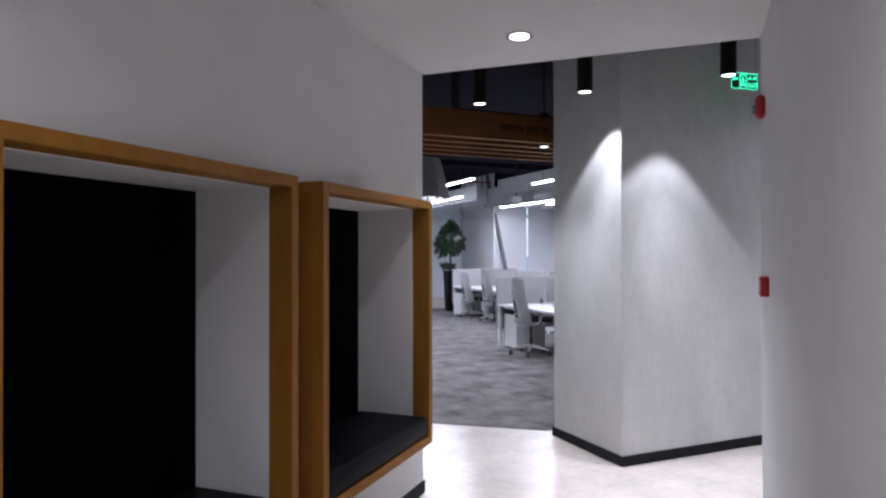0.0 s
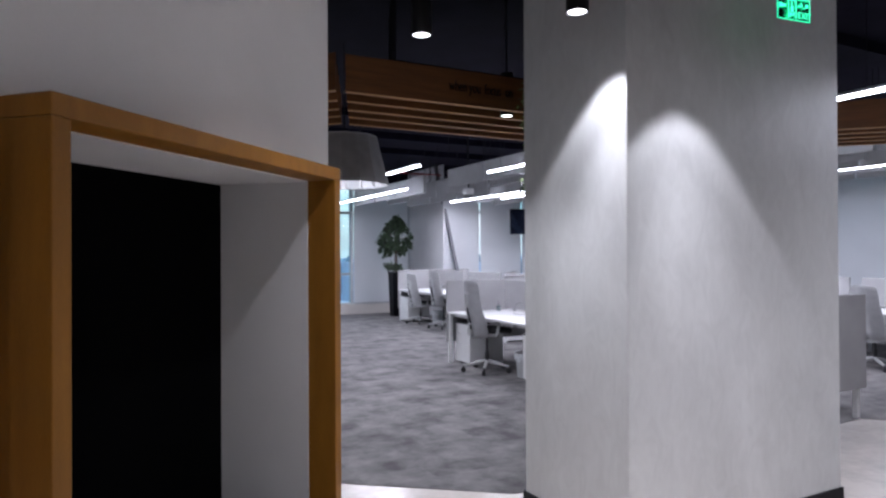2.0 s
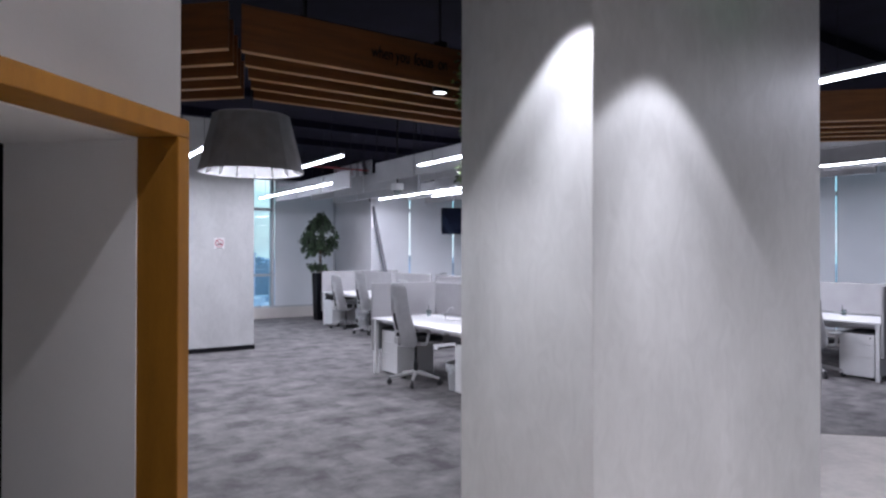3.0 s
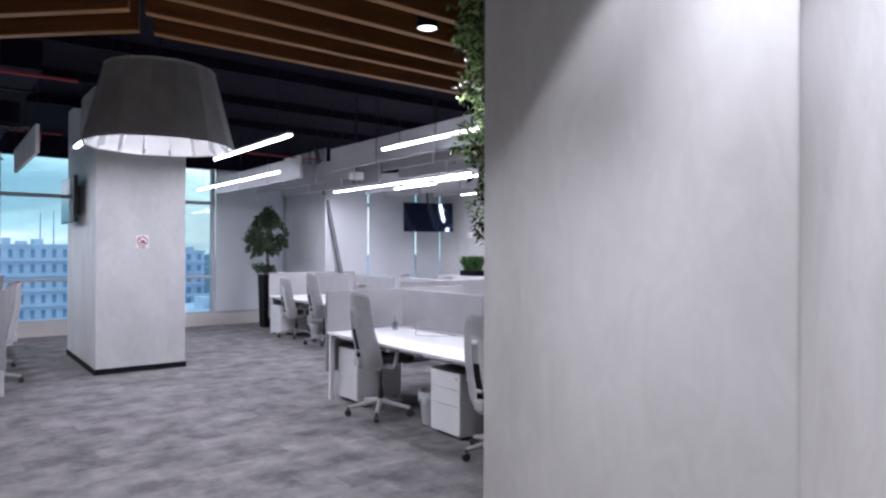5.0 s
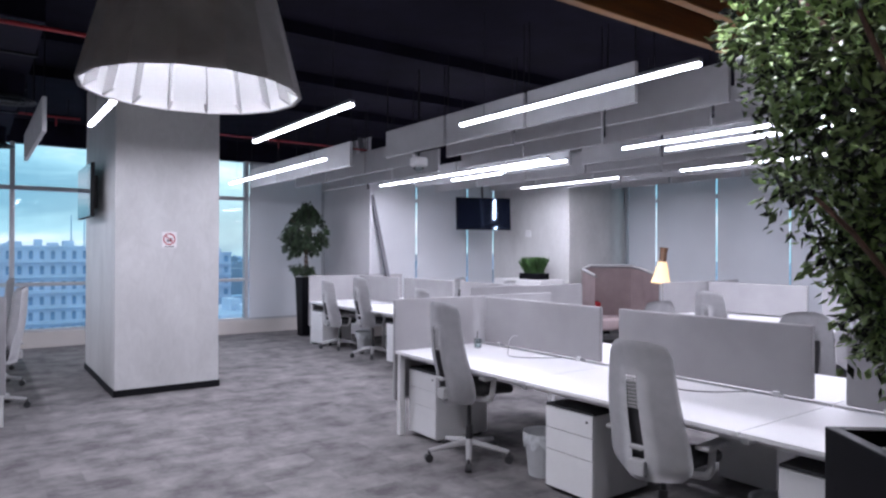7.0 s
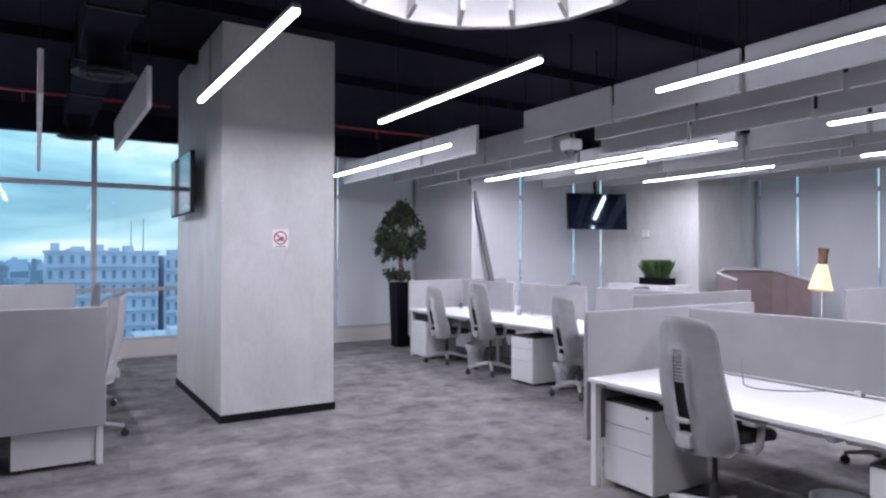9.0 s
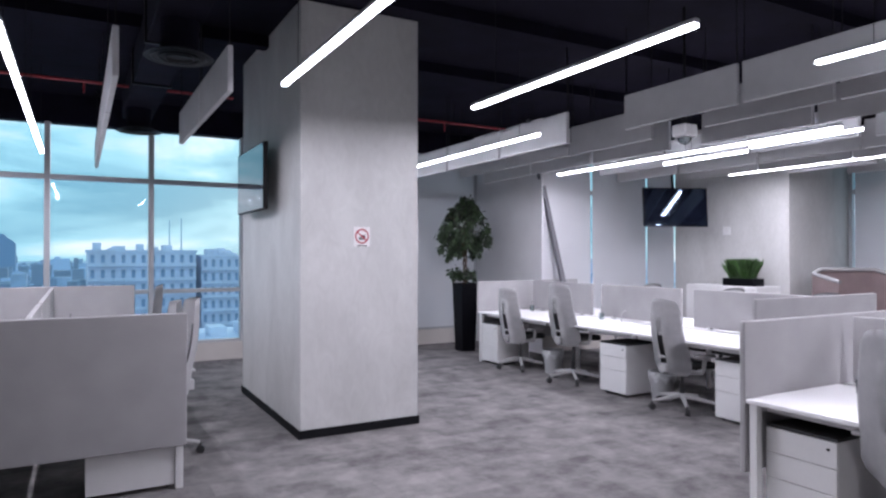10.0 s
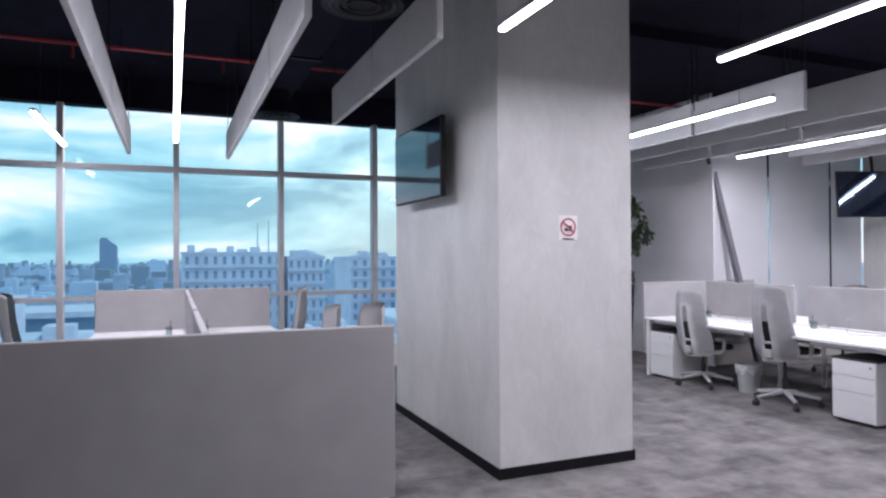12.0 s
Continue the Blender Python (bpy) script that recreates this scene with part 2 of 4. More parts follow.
BINM = material("translucent_bin", (0.42, 0.43, 0.44), 0.4, var=0.05)
# pale facades and their windows: distance haze is mixed in as a blue tint
CITYW = material("haze_tinted_facade", (0.62, 0.66, 0.78), 0.8, var=0.08, scale=0.2, fine=2, bump=0)
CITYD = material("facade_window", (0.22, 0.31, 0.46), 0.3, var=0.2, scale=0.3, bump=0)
# far houses, ground and tower carry the haze in their base colours, no volume
CITYFAR = material("haze_tinted_city", (0.40, 0.49, 0.62), 0.9, var=0.16, scale=0.02, fine=0.3, bump=0, island=0.8)
CITYG = material("haze_tinted_ground", (0.36, 0.46, 0.57), 0.9, var=0.3, scale=0.01, fine=0.12, bump=0)
TOWERM = material("haze_tinted_tower", (0.26, 0.37, 0.52), 0.8, var=0.05, bump=0)


# ---- mesh helpers ----
def mesh_from(bm, name):
    me = bpy.data.meshes.new(name)
    bm.normal_update()
    bm.to_mesh(me)
    bm.free()
    return me


def part(name, bm, mat, parent=None, label="", smooth=False):
    me = bm if isinstance(bm, bpy.types.Mesh) else mesh_from(bm, name)
    if not me.materials:
        me.materials.append(mat)
    if smooth:
        me.shade_smooth()
    ob = new(name, me)
    if parent is not None:
        ob.parent = parent
    if label:
        tagged(ob, label)
    return ob


def thing(name, label, category, group="", kind=""):
    return tagged(new(name), label, category, group, kind)


def add_box(bm, x0, x1, y0, y1, z0, z1, bevel=0.0, m=None):
    r = bmesh.ops.create_cube(bm, size=1)
    vs = r["verts"]
    bmesh.ops.transform(bm, matrix=Matrix.Translation(((x0 + x1) / 2, (y0 + y1) / 2, (z0 + z1) / 2)) @ Matrix.Diagonal((abs(x1 - x0), abs(y1 - y0), abs(z1 - z0), 1)), verts=vs)
    if bevel:
        es = list({e for v in vs for e in v.link_edges})
        vs = bmesh.ops.bevel(bm, geom=es, offset=bevel, segments=2, profile=0.5, affect="EDGES")["verts"]
    if m is not None:
        bmesh.ops.transform(bm, matrix=m, verts=list({v for v in vs}))
    return bm


def box(x0, x1, y0, y1, z0, z1, bevel=0.0):
    return add_box(bmesh.new(), x0, x1, y0, y1, z0, z1, bevel)


def boxes(rows, bevel=0.0):
    bm = bmesh.new()
    for r in rows:
        add_box(bm, *r, bevel=bevel)
    return bm


def add_tube(bm, a, b, r0, r1=None, seg=12, caps=True):
    a, b = Vector(a), Vector(b)
    r1 = r0 if r1 is None else r1
    d = b - a
    m = Matrix.Translation((a + b) / 2) @ d.to_track_quat("Z", "Y").to_matrix().to_4x4()
    bmesh.ops.create_cone(bm, cap_ends=caps, segments=seg, radius1=r0, radius2=r1, depth=d.length, matrix=m)
    return bm


def tube(a, b, r0, r1=None, seg=12):
    return add_tube(bmesh.new(), a, b, r0, r1, seg)


def add_path(bm, pts, r, seg=8):
    for a, b in zip(pts, pts[1:]):
        add_tube(bm, a, b, r, r, seg)
        bmesh.ops.create_uvsphere(bm, u_segments=seg, v_segments=4, radius=r, matrix=Matrix.Translation(b))
    return bm


def lathe(profile, seg=24, caps=True):
    bm = bmesh.new()
    rings = [[bm.verts.new((r * math.cos(2 * math.pi * i / seg), r * math.sin(2 * math.pi * i / seg), z)) for i in range(seg)] for r, z in profile]
    for a, b in zip(rings, rings[1:]):
        for i in range(seg):
            j = (i + 1) % seg
            bm.faces.new((a[i], a[j], b[j], b[i]))
    if caps:
        bm.faces.new(rings[0][::-1])
        bm.faces.new(rings[-1])
    return bm


def prism(corners, z0, z1):
    bm = bmesh.new()
    lo = [bm.verts.new((x, y, z0)) for x, y in corners]
    hi = [bm.verts.new((x, y, z1)) for x, y in corners]
    bm.faces.new(lo[::-1])
    bm.faces.new(hi)
    n = len(corners)
    for i in range(n):
        j = (i + 1) % n
        bm.faces.new((lo[i], lo[j], hi[j], hi[i]))
    bmesh.ops.recalc_face_normals(bm, faces=bm.faces)
    return bm


def structure(name, bm, mat, label="", category=""):
    return tagged(part(name, bm, mat), label, category, kind="structure")


# ---- the building ----
CEIL = 3.79
D45 = math.sqrt(0.5)


def cor(s, n):
    """Along and across the slanted corridor to x, y."""
    return ((s + n) * D45, (s - n) * D45)


CARPET_EDGE = [(-6, 12.3), (1.91, 4.42), (2.80, 3.72), (4.6, 3.6), (6.80, 3.75), (13.0, -2.45)]
structure("floor_carpet", prism(CARPET_EDGE + [(13.0, 16.5), (-6, 16.5)], -0.12, 0.0), CARPET, "mottled grey carpet tiles across the open office", "carpet")
structure("floor", prism(CARPET_EDGE + [(13.0, -5), (-6, -5)], -0.12, -0.004), STONE, "polished pale beige stone floor of the corridor", "floor")
structure("ceiling", box(-6, 13, -5, 16.6, CEIL, CEIL + 0.2), BLACKCEIL, "black painted open ceiling above the office", "ceiling")

NICHE_S = ((-0.183, 1.13), (1.327, 2.618))
WALL_N, WALL_END = -1.08, 2.80
NZ0, NZ1 = 0.40, 1.93
NDEPTH = 0.42


def slant_wall():
    """White wall along the corridor with two seat niches cut through it."""
    bm = bmesh.new()
    m = Matrix(((D45, D45, 0, 0), (D45, -D45, 0, 0), (0, 0, 1, 0), (0, 0, 0, 1)))
    t0, t1 = WALL_N - 0.62, WALL_N
    (a0, a1), (b0, b1) = NICHE_S
    cuts = [(-4.0, a0 + 0.04), (a1 - 0.04, b0 + 0.04), (b1 - 0.04, WALL_END)]
    for a, b in cuts:
        add_box(bm, a, b, t0, t1, 0, CEIL)
    for a, b in NICHE_S:
        add_box(bm, a + 0.04, b - 0.04, t0, t1, 0, NZ0 + 0.04)
        add_box(bm, a + 0.04, b - 0.04, t0, t1, NZ1 - 0.04, CEIL)
        add_box(bm, a + 0.04, b - 0.04, t0, t0 + 0.06, NZ0 + 0.04, NZ1 - 0.04)
    bmesh.ops.transform(bm, matrix=m, verts=bm.verts)
    bmesh.ops.recalc_face_normals(bm, faces=bm.faces)
    return bm


COR = Matrix(((D45, D45, 0, 0), (D45, -D45, 0, 0), (0, 0, 1, 0), (0, 0, 0, 1)))


def corridor(rows, bevel=0.0):
    bm = boxes(rows, bevel)
    bmesh.ops.transform(bm, matrix=COR, verts=bm.verts)
    bmesh.ops.recalc_face_normals(bm, faces=bm.faces)
    return bm


structure("wall_corridor_seats", slant_wall(), WHITE, "white painted wall with two recessed seat niches", "wall")
structure("wall_corridor_plain", corridor([(-4, 2.85, 0.976, 1.25, 0, CEIL)]), WHITE, "plain white painted corridor wall", "wall")
structure("wall_corridor_end", corridor([(-4.2, -4, WALL_N - 0.62, 1.25, 0, CEIL)]), WHITE, "plain white wall closing the corridor", "wall")
structure("ceiling_corridor", corridor([(-4, 2.83, WALL_N, 0.976, 2.81, 3.2)]), WHITE, "white plasterboard ceiling of the corridor", "ceiling")
structure("baseboard_corridor", corridor([(-4, WALL_END + 0.012, WALL_N, WALL_N + 0.012, 0, 0.08), (WALL_END, WALL_END + 0.012, WALL_N - 0.6, WALL_N, 0, 0.08)]), SKIRT, "black skirting strip", "baseboard")
structure("wall_south", box(-6, 13, -5.2, -5, 0, CEIL), WHITE, "plain white wall", "wall")
structure("wall_west", box(-6.2, -6, -5, 16.5, 0, CEIL), WHITE, "plain white wall", "wall")
structure("wall_east_south", box(13.0, 13.2, -5, 3.0, 0, CEIL), WHITE, "plain white wall", "wall")


def column(name, x0, x1, y0, y1, label):
    c = tagged(part(name, box(x0, x1, y0, y1, 0, CEIL, 0.006), PLASTER), label, "column", kind="structure")
    g = 0.012
    structure("baseboard_" + name, boxes([(x0 - g, x1 + g, y0 - g, y0, 0, 0.075), (x0 - g, x1 + g, y1, y1 + g, 0, 0.075), (x0 - g, x0, y0, y1, 0, 0.075), (x1, x1 + g, y0, y1, 0, 0.075)]), SKIRT, "black skirting strip round the column", "baseboard")
    return c


column("column_near", 2.78, 4.6, 2.63, 3.55, "grey trowelled plaster column lit by spotlights")
column("column_middle", 3.12, 4.25, 11.52, 13.76, "grey trowelled plaster column carrying a television")
column("column_corner", 11.0, 12.15, 12.2, 14.4, "grey plaster column in the window corner")

# ---- windows ----
WY = 16.45
MULL = [-5.4, -4.1, -2.8, -1.5, -0.2, 1.08, 2.38, 3.68, 4.98, 6.27, 7.9]


def north_windows():
    structure("wall_north_sill", box(-6, 7.9, 16.32, 16.55, 0, 0.26), SILLM, "low pale sill wall under the windows", "wall")
    structure("wall_north_head", box(-6, 7.9, 16.38, 16.6, 3.40, CEIL), BLACKCEIL, "black bulkhead above the windows", "wall")
    for i, (a, b) in enumerate(zip(MULL, MULL[1:])):
        w = thing("window_%d" % (i + 1), "tall fixed window with pale metal frame", "window", "window wall", "structure")
        for k, (z0, z1) in enumerate(((0.30, 1.02), (1.08, 2.62), (2.69, 3.40))):
            p = part("pane", box(a + 0.03, b - 0.03, WY, WY + 0.012, z0, z1), GLASS, w)
            p.visible_shadow = False
        part("mullion", box(b - 0.035, b + 0.035, WY - 0.09, WY + 0.06, 0.26, 3.40, 0.004), FRAME, w)
        part("transom", box(a + 0.035, b - 0.035, WY - 0.07, WY + 0.05, 1.02, 1.08, 0.004), FRAME, w)
        part("transom", box(a + 0.035, b - 0.035, WY - 0.07, WY + 0.05, 2.62, 2.69, 0.004), FRAME, w)
        part("window_sill", box(a + 0.035, b - 0.035, WY - 0.07, WY + 0.05, 0.26, 0.30, 0.004), FRAME, w)


north_windows()


def blind(name, x0, x1, y0, y1, z0, z1, label):
    b = tagged(new(name), label, "roller blind", "roller blinds")
    part("fabric", box(x0, x1, y0, y1, z0, z1), BLIND, b)
    if x1 - x0 > y1 - y0:
        part("bottom_rail", box(x0, x1, y0 - 0.006, y1 + 0.006, z0 - 0.025, z0, 0.004), FRAME, b)
        part("roller", tube((x0, (y0 + y1) / 2, z1), (x1, (y0 + y1) / 2, z1), 0.03), FRAME, b)
    else:
        part("bottom_rail", box(x0 - 0.006, x1 + 0.006, y0, y1, z0 - 0.025, z0, 0.004), FRAME, b)
        part("roller", tube(((x0 + x1) / 2, y0, z1), ((x0 + x1) / 2, y1, z1), 0.03), FRAME, b)
    return b


BL = "lowered pale grey roller blind over a window"
blind("roller_blind", 6.31, 7.86, 16.33, 16.335, 0.30, 3.36, BL)
for x0, x1 in ((7.97, 8.985), (9.03, 10.27), (10.315, 10.985)):
    blind("roller_blind", x0, x1, 14.42, 14.425, 0.30, 3.36, BL)
EY = [12.15, 11.47, 10.2, 8.9, 7.6, 6.3, 5.0, 3.7]
for a, b in zip(EY, EY[1:]):
    blind("roller_blind", 12.66, 12.665, b + 0.02, a - 0.02, 0.30, 3.36, BL)


def glazed_wall(name, x0, x1, y0, y1, posts, along):
    """A glazed facade behind the blinds: sill, head, posts and panes."""
    w = thing(name, "window wall with pale metal posts behind blinds", "window", "window wall", "structure")
    part("sill_wall", box(x0, x1, y0, y1, 0, 0.28), SILLM, w)
    part("head", box(x0, x1, y0, y1, 3.40, CEIL), BLACKCEIL, w)
    for p, q in zip(posts, posts[1:]):
        a, b = min(p, q) + 0.03, max(p, q) - 0.03
        if along == "x":
            pane = part("pane", box(a, b, (y0 + y1) / 2, (y0 + y1) / 2 + 0.012, 0.28, 3.40), GLASS, w)
            part("transom", box(a, b, y0 + 0.03, y1 - 0.03, 2.60, 2.68, 0.004), FRAME, w)
        else:
            pane = part("pane", box((x0 + x1) / 2, (x0 + x1) / 2 + 0.012, a, b, 0.28, 3.40), GLASS, w)
            part("transom", box(x0 + 0.03, x1 - 0.03, a, b, 2.60, 2.68, 0.004), FRAME, w)
        pane.visible_shadow = False
    for p in posts:
        if along == "x":
            part("mullion", box(p - 0.03, p + 0.03, y0 + 0.02, y1 - 0.02, 0.28, 3.40, 0.004), FRAME, w)
        else:
            part("mullion", box(x0 + 0.02, x1 - 0.02, p - 0.03, p + 0.03, 0.28, 3.40, 0.004), FRAME, w)
    return w


glazed_wall("window_north_recess", 7.95, 11.0, 14.47, 14.62, (8.05, 8.55, 9.72, 10.95), "x")
glazed_wall("window_east", 12.72, 12.9, 3.0, 12.3, [12.25] + EY[1:-1] + [3.05], "y")
structure("wall_east_corner", box(12.15, 12.9, 12.3, 14.6, 0, CEIL), PLASTER, "grey plaster wall beside the corner column", "wall")
structure("wall_jog", prism([(7.95, 14.405), (7.968, 14.405), (7.968, 14.62), (8.10, 14.62), (8.10, 16.55), (7.95, 16.55)], 0, CEIL), material("grey_wall_paint", (0.70, 0.70, 0.72), 0.8, var=0.03, scale=2), "grey wall return beside the tall potted tree", "wall")


def slanted_post():
    bm = bmesh.new()
    add_tube(bm, (8.40, 14.05, 0.0), (7.84, 14.62, CEIL), 0.05, 0.05, 4)
    return bm


structure("slanted_post", slanted_post(), material("grey_steel", (0.12, 0.12, 0.135), 0.5, var=0.04), "slanted grey steel post in the facade corner", "post")


# ---- seat niches ----
def niche_seat(s0, s1):
    t = thing("niche_seat", "oak-framed wall niche with a black upholstered seat", "seat niche", "seat niches")
    n0, n1 = WALL_N - 0.05, -0.935
    w = 0.048
    part("frame_top", corridor([(s0, s1, n0, n1, NZ1 - w, NZ1)], 0.003), OAK, t)
    part("frame_bottom", corridor([(s0, s1, n0, n1, NZ0, NZ0 + w)], 0.003), OAK, t)
    part("frame_side", corridor([(s0, s0 + w, n0, n1, NZ0 + w, NZ1 - w)], 0.003), OAK, t)
    part("frame_side", corridor([(s1 - w, s1, n0, n1, NZ0 + w, NZ1 - w)], 0.003), OAK, t)
    part("back_panel", corridor([(s0 + 0.045, s1 - 0.045, n0 - 0.45, n0 - 0.31, NZ0 + 0.05, NZ1 - 0.05)], 0.008), FABRIC_BLACK, t, "black fabric back panel")
    part("seat_cushion", corridor([(s0 + w, s1 - w, n0 - 0.31, n1 - 0.004, NZ0 + w, NZ0 + 0.175)], 0.03), LEATHER, t, "dark leatherette seat cushion", smooth=True)
    e = 0.004
    part("lining", corridor([(s0 + w, s0 + w + e, n0 - 0.31, -1.05, NZ0 + w, NZ1 - w)]), WHITE, t, "white lining")
    part("lining", corridor([(s1 - w - e, s1 - w, n0 - 0.31, -1.05, NZ0 + w, NZ1 - w)]), WHITE, t, "white lining")
    part("lining", corridor([(s0 + w + e, s1 - w - e, n0 - 0.31, -1.05, NZ1 - w - e, NZ1 - w)]), WHITE, t, "white lining")
    return t


for s0, s1 in NICHE_S:
    niche_seat(s0, s1)


# ---- ceiling boards ----
def bevelled_board(a, b, depth, z0, z1, ma, mb):
    """A board from a to b; ma and mb are how far its far side is shifted at each end."""
    a, b = Vector(a), Vector(b)
    d = (b - a).normalized()
    n = Vector((-d.y, d.x))
    c = [a, b, b + n * depth + d * mb * depth, a + n * depth + d * ma * depth]
    return prism([(v.x, v.y) for v in c], z0, z1)


def ceiling_boards():
    t = thing("wooden_ceiling_feature", "stained oak boards hung in an angled band below the black ceiling", "ceiling feature")
    ys = [4.54, 4.82, 5.10, 5.36, 5.65]
    k = math.tan(radians(22.5))
    for i, y in enumerate(ys):
        z0, z1 = 2.76, 3.03
        xl = 1.93 + (y - 4.54) * 0.384
        xr = 5.85 + (y - 4.54) * k
        lx, ly = xl - 0.075, y
        rx, ry = xr + 0.1, y - 0.03
        for a, b, ma, mb in (((xl, y), (xr, y), k, k),
                             ((lx - 3.2 * D45, ly + 3.2 * D45), (lx, ly), 0, -k),
                             ((rx, ry), (rx + 3.6 * D45, ry - 3.6 * D45), k, 0)):
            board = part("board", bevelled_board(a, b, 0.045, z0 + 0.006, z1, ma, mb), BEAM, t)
            # thin strip coloured as the board's underside catching light from below
            part("edge_band", bevelled_board(a, b, 0.045, z0, z0 + 0.0055, ma, mb), BEAM_LIT_UNDERSIDE, board, "board underside in paler oak colour for caught light")
        for px in (xl + 0.4, xr - 0.4):
            part("hanger", tube((px, y + 0.02, z1), (px, y + 0.02, CEIL), 0.006, seg=6), BLACK, t)
    part("spine", box(2.3, 5.4, 4.60, 5.67, 3.03, 3.06), BLACK, t)
    return t


ceiling_boards()


def lettering(text, size, m, mat, name, label, extrude=0.004):
    cu = bpy.data.curves.new(name, "FONT")
    cu.body, cu.size, cu.extrude = text, size, extrude
    tmp = bpy.data.objects.new(name, cu)
    scene.collection.objects.link(tmp)
    dg = bpy.context.evaluated_depsgraph_get()
    me = bpy.data.meshes.new_from_object(tmp.evaluated_get(dg))
    bpy.data.objects.remove(tmp)
    me.materials.clear()
    me.materials.append(mat)
    ob = new(name, me)
    ob.matrix_basis = m
    return ob


words = thing("wall_lettering", "black raised lettering on the stained oak board", "lettering")
x = 2.77
for word, wide in (("when", 0.18), ("you", 0.142), ("focus", 0.195), ("on", 0.11)):
    lettering(word, 0.12, pose(x, 4.535, 2.865, 90, 0, 0) @ Matrix.Diagonal((0.61, 1, 1, 1)), BLACK, "word", "").parent = words
    x += wide


# ---- ceiling lights, baffles, services ----
def linear_light(x, y0, y1, z=2.83):
    t = thing("linear_light", "glowing white linear LED tube hung on thin cables", "ceiling light", "linear lights")
    L = y1 - y0
    part("housing", box(-0.024, 0.024, -L / 2, L / 2, 0.0, 0.025, 0.004), FRAME, t)
    part("diffuser", box(-0.022, 0.022, -L / 2 + 0.004, L / 2 - 0.004, -0.026, -0.001, 0.007), TUBEM, t)
    for y in (-L / 2 + 0.35, L / 2 - 0.35):
        part("cable", tube((0, y, 0.03), (0, y, CEIL - z), 0.0025, seg=6), BLACK, t)
    lamp = new("tube_lamp", bpy.data.lights.new("tube_lamp", "AREA"))
    lamp.data.shape, lamp.data.size, lamp.data.size_y = "RECTANGLE", 0.05, L
    lamp.data.energy, lamp.data.color = TUBE_WATTS * L, (0.98, 0.95, 1.0)
    lamp.matrix_basis = pose(x, (y0 + y1) / 2, z - 0.036)
    t.matrix_basis = pose(x, (y0 + y1) / 2, z)
    return t


for row in ((2.78, 8.47, 10.81, 2.855), (4.42, 8.47, 10.81, 2.86), (5.57, 11.37, 15.2), (5.6, 6.0, 8.52), (7.9, 9.65, 11.78), (7.9, 11.80, 13.93), (8.17, 9.6, 10.84), (8.17, 10.87, 12.1, 2.79),
            (10.2, 10.4, 12.65), (1.07, 10.2, 12.7), (1.07, 12.72, 15.22), (-0.09, 14.1, 15.9), (7.95, 6.2, 8.5), (8.2, 5.9, 8.1, 2.79), (10.25, 7.0, 9.3), (7.9, 4.35, 6.1), (10.25, 3.7, 6.0), (5.6, 1.0, 3.35)):
    linear_light(*row)


def baffle_row(x, y0, n, z=2.76, length=1.24, gap=0.05):
    for i in range(n):
        t = thing("acoustic_baffle", "pale grey felt acoustic panel hung edge down from the ceiling", "acoustic panel", "ceiling baffles")
        part("panel", box(-0.02, 0.02, -length / 2, length / 2, 0, 0.33, 0.006), BAFFLE, t)
        for y in (-length / 2 + 0.01, length / 2 - 0.01):
            part("hanger", box(-0.004, 0.004, y - 0.004, y + 0.004, 0.33, CEIL - z), BLACK, t)
        t.matrix_basis = pose(x, y0 - i * (length + gap) - length / 2, z)


baffle_row(0.57, 15.85, 4, 2.74)
baffle_row(1.66, 15.85, 4, 2.74)
baffle_row(2.39, 13.32, 2, 2.74)
baffle_row(6.1, 10.7, 3, 2.80)
baffle_row(5.95, 15.2, 3, 2.76)
baffle_row(6.55, 14.6, 3, 2.76)
baffle_row(6.75, 10.3, 4, 2.82)
baffle_row(7.25, 15.0, 3, 2.76)
baffle_row(7.45, 10.9, 5, 2.80)
baffle_row(8.45, 13.6, 3, 2.80)
baffle_row(8.6, 9.7, 5, 2.80)
baffle_row(9.2, 14.0, 7, 2.78)
baffle_row(9.9, 13.2, 7, 2.78)
baffle_row(10.7, 12.0, 6, 2.80)
baffle_row(11.5, 11.6, 6, 2.80)


